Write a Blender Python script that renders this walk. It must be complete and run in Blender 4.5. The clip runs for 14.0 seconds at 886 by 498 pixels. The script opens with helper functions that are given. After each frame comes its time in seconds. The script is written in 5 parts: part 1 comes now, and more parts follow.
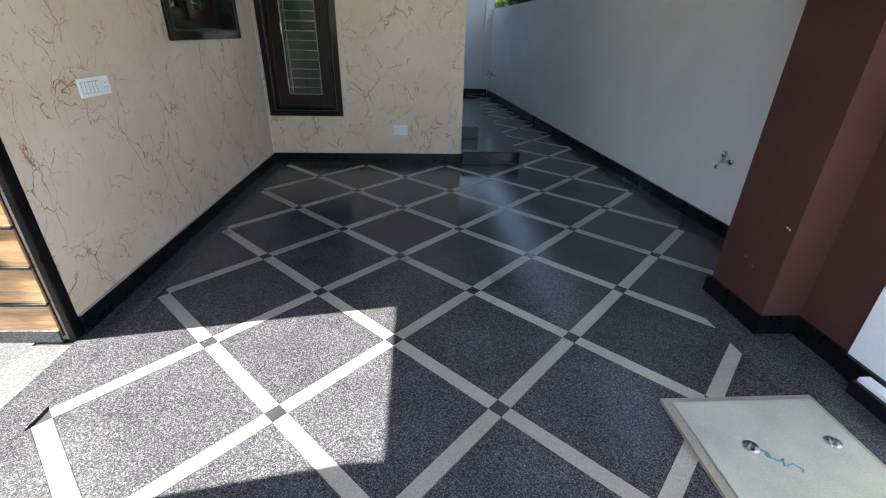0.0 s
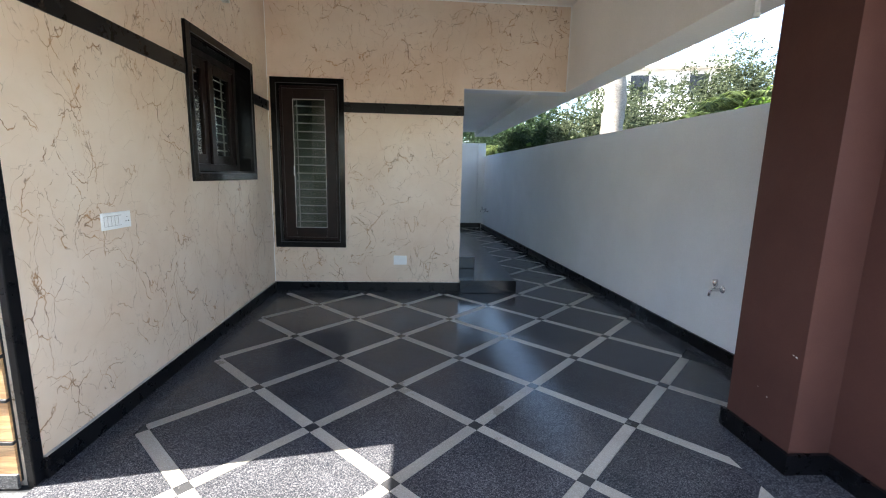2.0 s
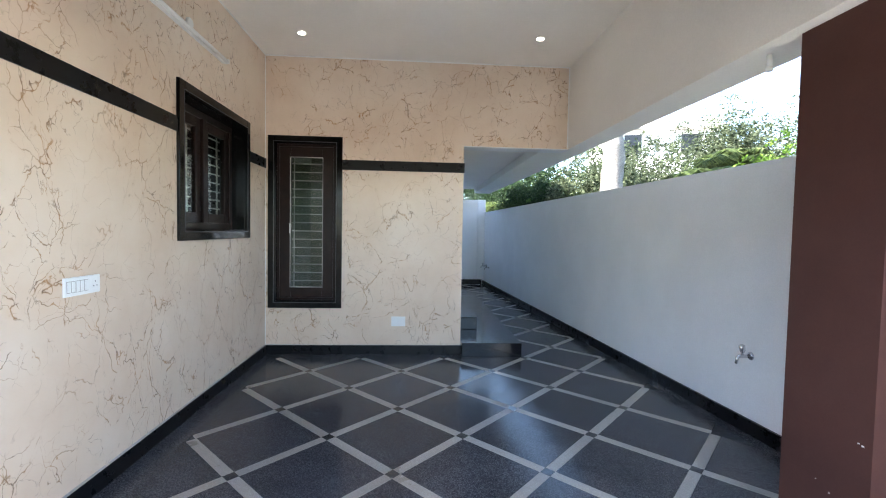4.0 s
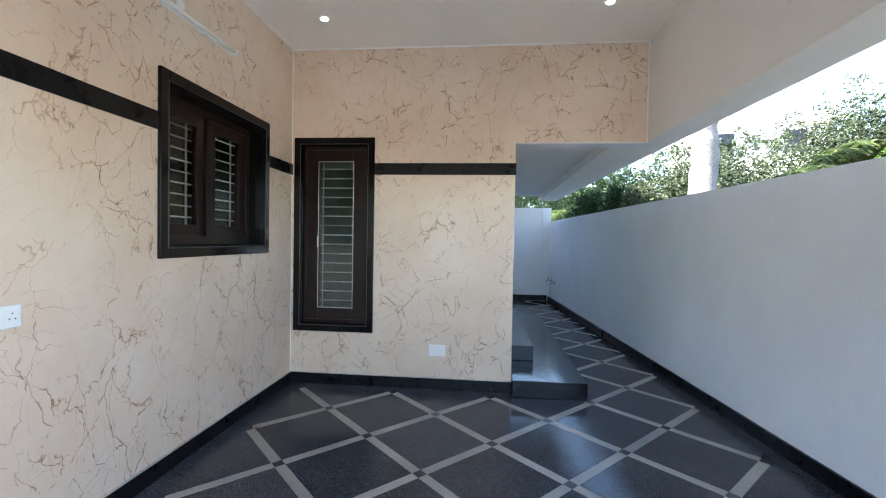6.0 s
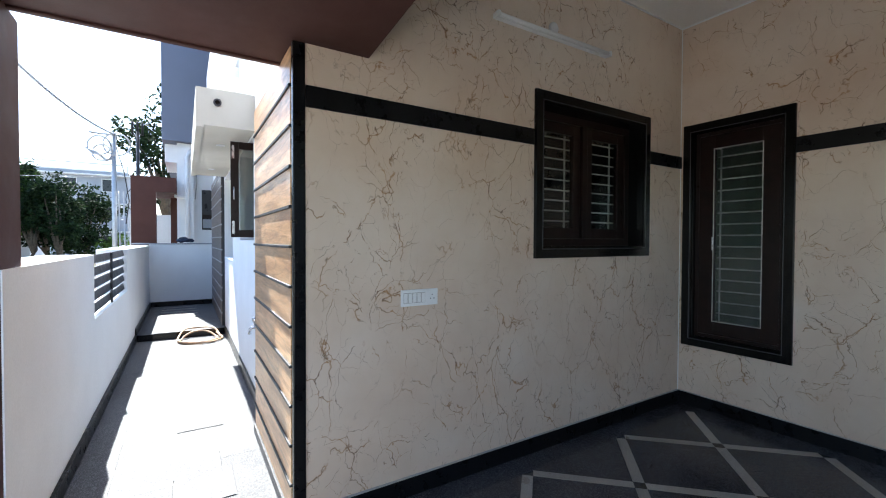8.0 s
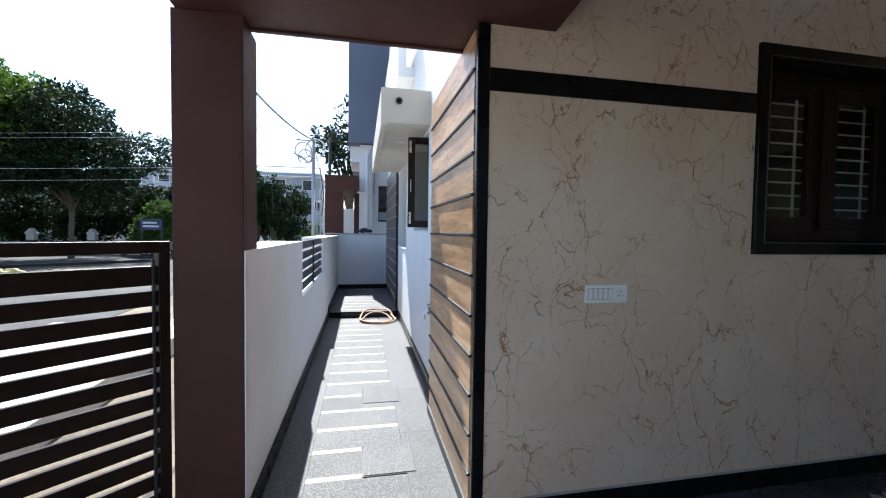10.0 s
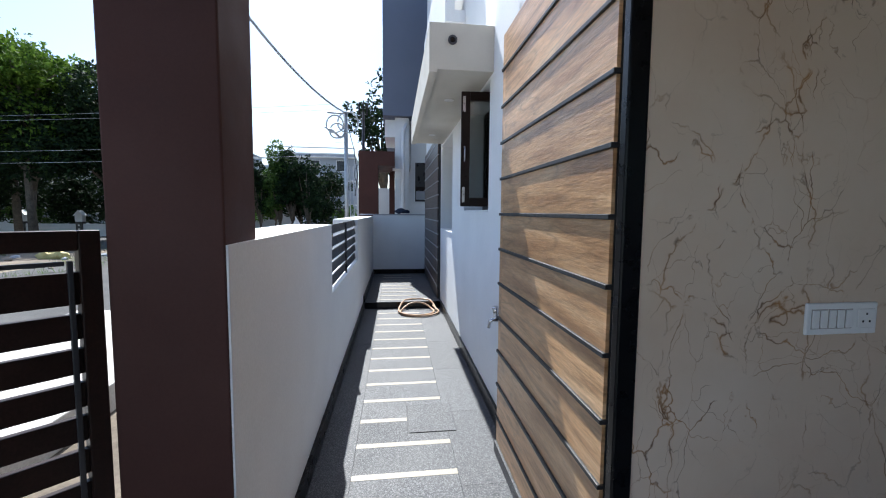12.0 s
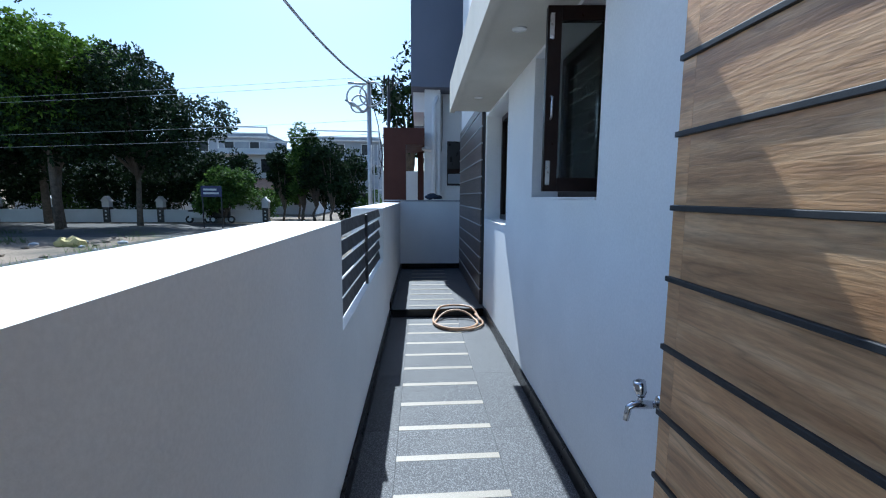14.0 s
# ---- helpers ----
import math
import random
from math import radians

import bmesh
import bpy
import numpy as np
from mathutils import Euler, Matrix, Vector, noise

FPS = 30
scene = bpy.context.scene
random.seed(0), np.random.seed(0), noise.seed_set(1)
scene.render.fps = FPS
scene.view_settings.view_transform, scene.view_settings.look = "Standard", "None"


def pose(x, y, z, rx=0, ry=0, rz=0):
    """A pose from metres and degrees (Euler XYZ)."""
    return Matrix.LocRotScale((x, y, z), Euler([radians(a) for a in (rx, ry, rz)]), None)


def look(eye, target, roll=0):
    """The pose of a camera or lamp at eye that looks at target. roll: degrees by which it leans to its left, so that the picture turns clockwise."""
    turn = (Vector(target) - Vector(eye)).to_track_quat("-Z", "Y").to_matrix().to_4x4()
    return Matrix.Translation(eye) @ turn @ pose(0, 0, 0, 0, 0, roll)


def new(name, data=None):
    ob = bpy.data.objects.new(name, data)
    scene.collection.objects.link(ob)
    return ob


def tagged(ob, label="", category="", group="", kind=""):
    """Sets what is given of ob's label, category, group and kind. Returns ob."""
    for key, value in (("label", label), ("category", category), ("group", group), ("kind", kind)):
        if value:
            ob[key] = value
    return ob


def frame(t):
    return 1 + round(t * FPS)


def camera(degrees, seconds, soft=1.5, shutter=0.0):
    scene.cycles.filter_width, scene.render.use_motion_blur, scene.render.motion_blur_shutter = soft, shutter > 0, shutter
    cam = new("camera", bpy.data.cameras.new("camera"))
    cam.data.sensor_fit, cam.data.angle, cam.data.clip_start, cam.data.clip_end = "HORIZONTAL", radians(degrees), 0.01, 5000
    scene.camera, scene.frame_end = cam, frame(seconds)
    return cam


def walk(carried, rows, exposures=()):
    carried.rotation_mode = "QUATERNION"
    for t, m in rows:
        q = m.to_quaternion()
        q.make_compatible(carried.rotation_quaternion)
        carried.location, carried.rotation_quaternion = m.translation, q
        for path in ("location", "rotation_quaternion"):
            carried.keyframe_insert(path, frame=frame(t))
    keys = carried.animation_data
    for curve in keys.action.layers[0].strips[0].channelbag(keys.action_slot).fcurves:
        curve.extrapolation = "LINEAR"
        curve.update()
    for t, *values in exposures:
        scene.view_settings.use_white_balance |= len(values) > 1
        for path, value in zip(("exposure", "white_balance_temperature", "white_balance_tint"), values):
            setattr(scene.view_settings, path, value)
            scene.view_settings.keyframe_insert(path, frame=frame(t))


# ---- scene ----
# camera and walk
cam = camera(91.3, 14.0, soft=1.1)
PATH = [
    (0, (0.019, -0.045, 1.501), (0.131, 1.742, 0.609), 1.3),
    (0.5, (0.01, -0.048, 1.505), (0.128, 1.801, 0.751), 1.3),
    (1, (0.004, -0.055, 1.511), (0.126, 1.843, 0.889), 1.3),
    (1.5, (-0.005, -0.058, 1.508), (0.122, 1.881, 1.033), 1.3),
    (2, (-0.01, -0.059, 1.501), (0.119, 1.908, 1.167), 1.3),
    (2.5, (-0.015, -0.057, 1.501), (0.115, 1.93, 1.314), 1.2),
    (3, (-0.015, -0.055, 1.498), (0.116, 1.936, 1.367), 1.1),
    (5.5, (0.163, 0.883, 1.566), (0.231, 2.881, 1.518), 1.1),
    (6, (0.275, 1.016, 1.566), (0.083, 3.006, 1.522), 1.0),
    (6.5, (0.371, 1.082, 1.557), (-0.303, 2.965, 1.512), 0.8),
    (7, (0.468, 1.177, 1.552), (-0.654, 2.832, 1.517), 0.4),
    (7.5, (0.527, 1.311, 1.546), (-0.964, 2.644, 1.51), 0.3),
    (8, (0.497, 1.351, 1.539), (-1.191, 2.422, 1.5), 0.2),
    (8.5, (0.471, 1.344, 1.533), (-1.356, 2.158, 1.493), 0.2),
    (9, (0.452, 1.325, 1.528), (-1.446, 1.953, 1.483), 0.3),
    (11.5, (-0.31, 1.217, 1.503), (-2.281, 1.524, 1.36), 0.8),
    (12, (-0.648, 1.221, 1.513), (-2.621, 1.497, 1.344), 0.5),
    (12.5, (-1.032, 1.202, 1.517), (-3.008, 1.445, 1.325), 0.6),
    (13, (-1.406, 1.198, 1.518), (-3.382, 1.414, 1.305), 0.4),
    (13.5, (-1.74, 1.182, 1.533), (-3.718, 1.371, 1.3), 0.2),
    (14, (-1.993, 1.146, 1.532), (-3.972, 1.31, 1.292), 0.4),
]
EXPOSURES = [(0.0, 2.68, 6600, 8), (3.0, 3.38, 6400, 8), (5.5, 3.65, 6050, 8), (6.5, 3.4, 6150, 8), (7.0, 3.15, 5900, 7), (7.5, 2.65, 5950, 7),
             (9.0, 1.9, 6000, 8), (11.5, 1.1, 5850, 8), (12.5, 1.15, 5850, 8), (13.1, 1.25, 5700, 7), (13.5, 1.08, 5400, 5), (14.0, 0.75, 5200, 4)]
walk(cam, [(t, look(eye, target, roll)) for t, eye, target, roll in PATH], EXPOSURES)

# light: a high sun from the street side, and the sky
SUN_WAY = Vector((1.0, 0.17, -1.25)).normalized()
world = bpy.data.worlds.new("sky")
scene.world = world
world.use_nodes = True
sky = world.node_tree.nodes.new("ShaderNodeTexSky")
sky.sky_type, sky.sun_disc = "NISHITA", False
sky.sun_elevation = math.asin(-SUN_WAY.z)
sky.sun_rotation = math.atan2(-SUN_WAY.x, -SUN_WAY.y)
world.node_tree.links.new(sky.outputs[0], world.node_tree.nodes["Background"].inputs[0])
world.node_tree.nodes["Background"].inputs[1].default_value = 0.105
sun_data = bpy.data.lights.new("sun", "SUN")
sun_data.energy, sun_data.angle, sun_data.color = 5.0, radians(0.5), (1.0, 0.95, 0.87)
sun = new("sun", sun_data)
sun.rotation_mode = "QUATERNION"
sun.rotation_quaternion = SUN_WAY.to_track_quat("-Z", "Y")


# ---- materials ----
def material(name, rough=0.5, metal=0.0):
    m = bpy.data.materials.new(name)
    m.use_nodes = True
    b = m.node_tree.nodes["Principled BSDF"]
    b.inputs["Roughness"].default_value, b.inputs["Metallic"].default_value = rough, metal
    return m, m.node_tree, b


def node(nt, kind, **inputs):
    n = nt.nodes.new(kind)
    for k, v in inputs.items():
        n.inputs[k.replace("_", " ")].default_value = v
    return n


def coords(nt, scale=(1, 1, 1), rot=(0, 0, 0)):
    c = nt.nodes.new("ShaderNodeTexCoord")
    m = nt.nodes.new("ShaderNodeMapping")
    m.inputs["Scale"].default_value, m.inputs["Rotation"].default_value = scale, rot
    geo = nt.nodes.new("ShaderNodeNewGeometry")
    nt.links.new(geo.outputs["Position"], m.inputs["Vector"])
    return m.outputs[0]


def ramp(nt, src, stops):
    r = nt.nodes.new("ShaderNodeValToRGB")
    e = r.color_ramp.elements
    while len(e) < len(stops):
        e.new(0.5)
    for el, (p, c) in zip(e, stops):
        el.position, el.color = p, (*c, 1) if len(c) == 3 else c
    nt.links.new(src, r.inputs[0])
    return r.outputs[0]


def mix(nt, a, b, fac, mode="MIX"):
    n = nt.nodes.new("ShaderNodeMix")
    n.data_type, n.blend_type = "RGBA", mode
    for v, k in ((fac, 0), (a, 6), (b, 7)):
        if hasattr(v, "is_linked"):
            nt.links.new(v, n.inputs[k])
        elif k == 0:
            n.inputs[0].default_value = v
        else:
            n.inputs[k].default_value = (*v, 1)
    return n.outputs[2]


def bump(nt, b, src, strength, dist):
    n = nt.nodes.new("ShaderNodeBump")
    n.inputs["Strength"].default_value, n.inputs["Distance"].default_value = strength, dist
    nt.links.new(src, n.inputs["Height"])
    nt.links.new(n.outputs[0], b.inputs["Normal"])


def noise_tex(nt, vec, scale, detail=6.0, rough=0.6):
    n = node(nt, "ShaderNodeTexNoise", Scale=scale, Detail=detail, Roughness=rough)
    nt.links.new(vec, n.inputs["Vector"])
    return n.outputs["Fac"]


def mottled(name, base, dark, rough=0.6, scale=6.0, grain=140.0, grain_amount=0.25, relief=0.15, metal=0.0, per_piece=0.0, spread=(0.35, 0.7)):
    """A surface with broad stains, fine grain and slight relief."""
    m, nt, b = material(name, rough, metal)
    v = coords(nt)
    col = ramp(nt, noise_tex(nt, v, scale), [(spread[0], dark), (spread[1], base)])
    g = noise_tex(nt, v, grain, 3.0)
    shade = ramp(nt, g, [(0.3, (1 - grain_amount,) * 3), (0.7, (1 + grain_amount * 0.6,) * 3)])
    col = mix(nt, col, shade, 1.0, "MULTIPLY")
    if per_piece:
        info = nt.nodes.new("ShaderNodeObjectInfo")
        col = mix(nt, col, ramp(nt, info.outputs["Random"], [(0, (1 - per_piece,) * 3), (1, (1 + per_piece * 0.5,) * 3)]), 1.0, "MULTIPLY")
    nt.links.new(col, b.inputs["Base Color"])
    rr = ramp(nt, noise_tex(nt, v, scale * 2.3), [(0.3, (max(rough - 0.08, 0.02),) * 3), (0.7, (min(rough + 0.1, 1),) * 3)])
    nt.links.new(rr, b.inputs["Roughness"])
    if relief:
        bump(nt, b, g, relief, 0.004)
    return m


def marble_material():
    """Honed beige wall tile with crackled rust-brown veins."""
    m, nt, b = material("beige_marble", 0.36)
    v = coords(nt)
    vec = coords(nt, (1.2, 1.2, 0.8), (0.35, 0.3, 0.25))
    for scale, detail, amount in ((1.3, 2.0, 0.26), (5.5, 3.0, 0.075), (16.0, 3.0, 0.02)):
        warp = node(nt, "ShaderNodeTexNoise", Scale=scale, Detail=detail, Roughness=0.6)
        nt.links.new(v, warp.inputs["Vector"])
        bent = nt.nodes.new("ShaderNodeMix")
        bent.data_type, bent.blend_type = "RGBA", "LINEAR_LIGHT"
        bent.inputs[0].default_value = amount
        nt.links.new(vec, bent.inputs[6])
        nt.links.new(warp.outputs["Color"], bent.inputs[7])
        vec = bent.outputs[2]
    col = ramp(nt, noise_tex(nt, v, 1.4, 8.0), [(0.3, (0.625, 0.48, 0.36)), (0.5, (0.68, 0.55, 0.43)), (0.72, (0.725, 0.61, 0.50))])
    mask = ramp(nt, noise_tex(nt, v, 1.5, 3.0), [(0.36, (0.22,) * 3), (0.54, (1, 1, 1))])
    broken = ramp(nt, noise_tex(nt, v, 7.5, 4.0), [(0.43, (0.0,) * 3), (0.53, (1, 1, 1))])
    rust = ramp(nt, noise_tex(nt, v, 11.0, 3.0), [(0.38, (0.10, 0.045, 0.016)), (0.62, (0.36, 0.165, 0.045))])
    for scale, width, amount, tone in ((2.2, 0.04, 0.16, (0.58, 0.34, 0.15)), (2.2, 0.010, 1.0, rust), (4.4, 0.0145, 1.0, rust), (8.5, 0.016, 0.6, rust)):
        vor = nt.nodes.new("ShaderNodeTexVoronoi")
        vor.feature = "DISTANCE_TO_EDGE"
        vor.inputs["Scale"].default_value = scale
        nt.links.new(vec, vor.inputs["Vector"])
        line = ramp(nt, vor.outputs["Distance"], [(0.0, (amount,) * 3), (width, (0, 0, 0))])
        fac = mix(nt, mix(nt, line, mask, 1.0, "MULTIPLY"), broken, 1.0, "MULTIPLY")
        if scale > 8:
            fac = mix(nt, fac, mask, 1.0, "MULTIPLY")
        col = mix(nt, col, tone, fac)
    nt.links.new(col, b.inputs["Base Color"])
    return m


def granite_material(name, dark, light, rough, scale=260.0, relief=0.2, stains=0.25, per_piece=0.12):
    """Speckled granite."""
    m, nt, b = material(name, rough)
    v = coords(nt)
    vor = nt.nodes.new("ShaderNodeTexVoronoi")
    vor.inputs["Scale"].default_value = scale
    nt.links.new(v, vor.inputs["Vector"])
    sep = nt.nodes.new("ShaderNodeSeparateColor")
    nt.links.new(vor.outputs["Color"], sep.inputs[0])
    col = ramp(nt, sep.outputs[0], [(0.0, dark), (0.6, tuple(0.7 * a + 0.3 * c for a, c in zip(dark, light))), (1.0, light)])
    broad = noise_tex(nt, v, 3.0, 8.0)
    col = mix(nt, col, ramp(nt, broad, [(0.35, (1 - stains,) * 3), (0.7, (1 + stains,) * 3)]), 1.0, "MULTIPLY")
    spots = ramp(nt, noise_tex(nt, v, 14.0, 4.0), [(0.66, (0, 0, 0)), (0.78, (0.16, 0.16, 0.16))])
    col = mix(nt, col, tuple(min(c * 1.3, 1) * k for c, k in zip(light, (1.1, 0.9, 0.8))), spots)
    if per_piece:
        info = nt.nodes.new("ShaderNodeObjectInfo")
        col = mix(nt, col, ramp(nt, info.outputs["Random"], [(0, (1 - per_piece,) * 3), (1, (1 + per_piece,) * 3)]), 1.0, "MULTIPLY")
    nt.links.new(col, b.inputs["Base Color"])
    rr = ramp(nt, broad, [(0.3, (max(rough - 0.07, 0.03),) * 3), (0.7, (rough + 0.1,) * 3)])
    nt.links.new(rr, b.inputs["Roughness"])
    if relief:
        bump(nt, b, noise_tex(nt, v, 170.0, 2.0), relief, 0.004)
    return m


def wood_material(name, tones, rough=0.38, along="x"):
    """Wood-look planks: grain that runs along the plank, varied from piece to piece."""
    m, nt, b = material(name, rough)
    b.inputs["Specular IOR Level"].default_value = 0.65
    info = nt.nodes.new("ShaderNodeObjectInfo")
    v = coords(nt, (1.0, 1.0, 9.0) if along == "x" else (9.0, 9.0, 1.0))
    shift = nt.nodes.new("ShaderNodeVectorMath")
    shift.operation = "MULTIPLY_ADD"
    comb = nt.nodes.new("ShaderNodeCombineXYZ")
    for k in range(3):
        nt.links.new(info.outputs["Random"], comb.inputs[k])
    shift.inputs[1].default_value = (37.0, 19.0, 53.0)
    nt.links.new(comb.outputs[0], shift.inputs[0])
    nt.links.new(v, shift.inputs[2])
    base = noise_tex(nt, shift.outputs[0], 1.6, 9.0, 0.62)
    wav = node(nt, "ShaderNodeTexNoise", Scale=1.1, Detail=2.0, Distortion=0.8)
    nt.links.new(shift.outputs[0], wav.inputs["Vector"])
    rings = nt.nodes.new("ShaderNodeMath")
    rings.operation = "PINGPONG"
    mul = nt.nodes.new("ShaderNodeMath")
    mul.operation = "MULTIPLY"
    mul.inputs[1].default_value = 9.0
    nt.links.new(wav.outputs["Fac"], mul.inputs[0])
    nt.links.new(mul.outputs[0], rings.inputs[0])
    rings.inputs[1].default_value = 1.0
    col = ramp(nt, base, [(0.3, tones[0]), (0.52, tones[1]), (0.72, tones[2])])
    col = mix(nt, col, ramp(nt, rings.outputs[0], [(0.0, (0.62,) * 3), (0.3, (0.98,) * 3), (1.0, (1.08,) * 3)]), 0.7, "MULTIPLY")
    col = mix(nt, col, ramp(nt, info.outputs["Random"], [(0, (0.82,) * 3), (1, (1.15,) * 3)]), 1.0, "MULTIPLY")
    fine = node(nt, "ShaderNodeTexNoise", Scale=15.0, Detail=4.0, Distortion=0.6)
    nt.links.new(shift.outputs[0], fine.inputs["Vector"])
    col = mix(nt, col, ramp(nt, fine.outputs["Fac"], [(0.35, (0.76,) * 3), (0.6, (1.06,) * 3)]), 0.75, "MULTIPLY")
    nt.links.new(col, b.inputs["Base Color"])
    bump(nt, b, fine.outputs["Fac"], 0.3, 0.005)
    return m


def glass_material(name, tint=(0.9, 0.95, 0.93)):
    m, nt, b = material(name, 0.03)
    b.inputs["Base Color"].default_value = (*tint, 1)
    b.inputs["Transmission Weight"].default_value = 1.0
    b.inputs["IOR"].default_value = 1.35
    return m


def leaf_material(name, dark, light, through_light=0.3):
    m, nt, b = material(name, 0.7)
    b.inputs["Specular IOR Level"].default_value = 0.15
    geo = nt.nodes.new("ShaderNodeNewGeometry")
    col = ramp(nt, geo.outputs["Random Per Island"], [(0.0, dark), (0.6, tuple((a + c) / 2 for a, c in zip(dark, light))), (1.0, light)])
    nt.links.new(col, b.inputs["Base Color"])
    tr = nt.nodes.new("ShaderNodeBsdfTranslucent")
    nt.links.new(col, tr.inputs[0])
    ms = nt.nodes.new("ShaderNodeMixShader")
    ms.inputs[0].default_value = through_light
    nt.links.new(b.outputs[0], ms.inputs[1])
    nt.links.new(tr.outputs[0], ms.inputs[2])
    nt.links.new(ms.outputs[0], nt.nodes["Material Output"].inputs[0])
    return m


MARBLE = marble_material()
WHITE = mottled("white_wall_paint", (0.83, 0.84, 0.85), (0.77, 0.78, 0.79), 0.75, 1.6, 90.0, 0.05, 0.12)
CREAM = mottled("cream_ceiling_paint", (0.86, 0.83, 0.78), (0.81, 0.78, 0.73), 0.8, 1.2, 90.0, 0.04, 0.06)
# cream darkened to carry the shade on the canopy's underside
CANOPY = mottled("shaded_cream_canopy_paint", (0.60, 0.57, 0.50), (0.53, 0.50, 0.43), 0.75, 1.8, 120.0, 0.06, 0.1)
BROWN = mottled("brown_wall_paint", (0.082, 0.035, 0.028), (0.066, 0.028, 0.023), 0.6, 1.8, 120.0, 0.06, 0.08)
BLACK = mottled("black_granite", (0.007, 0.007, 0.008), (0.004, 0.004, 0.005), 0.12, 5.0, 320.0, 0.3, 0.0)
INLAY = mottled("grey_black_granite_inlay", (0.05, 0.05, 0.053), (0.032, 0.032, 0.035), 0.2, 8.0, 260.0, 0.3, 0.0)
SKIRT = mottled("honed_black_granite", (0.007, 0.007, 0.008), (0.004, 0.004, 0.005), 0.3, 5.0, 320.0, 0.3, 0.0)
FRAME = mottled("black_window_trim", (0.005, 0.005, 0.005), (0.003, 0.003, 0.003), 0.16, 4.0, 200.0, 0.15, 0.0)
SASH = mottled("dark_brown_timber", (0.018, 0.008, 0.006), (0.010, 0.005, 0.004), 0.35, 9.0, 160.0, 0.2, 0.08)
FLOOR = granite_material("dark_leather_granite", (0.018, 0.019, 0.025), (0.135, 0.133, 0.142), 0.09, 230.0, 0.10, 0.2)
STRIP = granite_material("beige_granite_strip", (0.30, 0.27, 0.23), (0.44, 0.41, 0.36), 0.32, 300.0, 0.08, 0.1)
PALE = granite_material("pale_stone_strip", (0.24, 0.21, 0.165), (0.33, 0.295, 0.24), 0.5, 300.0, 0.08, 0.08)
GREY = granite_material("grey_flamed_granite", (0.034, 0.035, 0.039), (0.162, 0.164, 0.173), 0.65, 190.0, 0.6, 0.15)
WOOD = wood_material("wood_look_tile", ((0.33, 0.165, 0.068), (0.57, 0.335, 0.16), (0.74, 0.50, 0.285)))
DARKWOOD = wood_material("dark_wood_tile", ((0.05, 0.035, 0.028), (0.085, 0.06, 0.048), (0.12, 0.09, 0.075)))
GROUT = mottled("dark_grout", (0.02, 0.022, 0.026), (0.012, 0.013, 0.016), 0.5, 12.0, 200.0, 0.2, 0.1)
STEEL = mottled("brushed_steel", (0.62, 0.62, 0.62), (0.5, 0.5, 0.5), 0.3, 20.0, 200.0, 0.1, 0.0, 1.0)
CHROME = mottled("chrome", (0.7, 0.7, 0.72), (0.6, 0.6, 0.62), 0.14, 20.0, 200.0, 0.05, 0.0, 1.0)
GALV = mottled("galvanised_steel", (0.55, 0.56, 0.58), (0.42, 0.43, 0.45), 0.42, 8.0, 60.0, 0.15, 0.05, 0.7)
PLASTIC = mottled("white_plastic", (0.82, 0.82, 0.81), (0.78, 0.78, 0.77), 0.35, 8.0, 200.0, 0.02, 0.0)
RAIL = mottled("dark_grey_rail_paint", (0.045, 0.045, 0.05), (0.03, 0.03, 0.034), 0.4, 6.0, 150.0, 0.1, 0.0)
GATE = mottled("brown_gate_steel", (0.030, 0.014, 0.010), (0.016, 0.008, 0.006), 0.4, 5.0, 120.0, 0.25, 0.05)
HOSE = mottled("orange_hose_rubber", (0.60, 0.39, 0.25), (0.48, 0.30, 0.18), 0.5, 14.0, 150.0, 0.1, 0.0)
for m in (BROWN, FLOOR, GATE):
    m.node_tree.nodes["Principled BSDF"].inputs["Specular IOR Level"].default_value = 0.2
for m in (SKIRT, FRAME, SASH):
    m.node_tree.nodes["Principled BSDF"].inputs["Specular IOR Level"].default_value = 0.22
GLASS = glass_material("window_glass")
# clear glass tinted dark in place of the dark room seen through it
DARKENED_GLASS = glass_material("shade_darkened_glass", (0.28, 0.3, 0.28))
BARK = mottled("bark", (0.20, 0.16, 0.12), (0.10, 0.08, 0.06), 0.9, 6.0, 40.0, 0.4, 0.5)
PALMBARK = mottled("palm_bark", (0.33, 0.29, 0.25), (0.2, 0.175, 0.15), 0.9, 5.0, 40.0, 0.3, 0.5)
LEAF = leaf_material("broad_leaves", (0.028, 0.065, 0.014), (0.115, 0.19, 0.04))
# darkened, with little translucency, for the shadow side of the backlit street trees
LEAFDARK = leaf_material("dark_and_shaded_leaves", (0.007, 0.016, 0.008), (0.034, 0.062, 0.020), 0.12)
LEAFLIGHT = leaf_material("light_and_sunlit_leaves", (0.05, 0.10, 0.012), (0.16, 0.26, 0.035))
GARDEN = leaf_material("grey_green_leaves", (0.010, 0.018, 0.008), (0.13, 0.15, 0.085))
PALMLEAF = leaf_material("palm_leaves", (0.025, 0.04, 0.014), (0.16, 0.20, 0.07))
SOIL = mottled("dusty_ground", (0.25, 0.195, 0.14), (0.10, 0.082, 0.06), 0.95, 0.35, 20.0, 0.3, 0.4)
ROAD = mottled("asphalt", (0.075, 0.073, 0.07), (0.045, 0.045, 0.045), 0.9, 0.5, 50.0, 0.3, 0.4)
BLUEGREY = mottled("blue_grey_paint", (0.155, 0.175, 0.235), (0.14, 0.158, 0.21), 0.8, 0.6, 60.0, 0.04, 0.05)
FARWHITE = mottled("far_white_paint", (0.72, 0.72, 0.71), (0.58, 0.58, 0.57), 0.85, 0.5, 30.0, 0.06, 0.0)
FARGREY = mottled("far_grey_paint", (0.36, 0.38, 0.42), (0.28, 0.3, 0.33), 0.85, 0.5, 30.0, 0.06, 0.0)
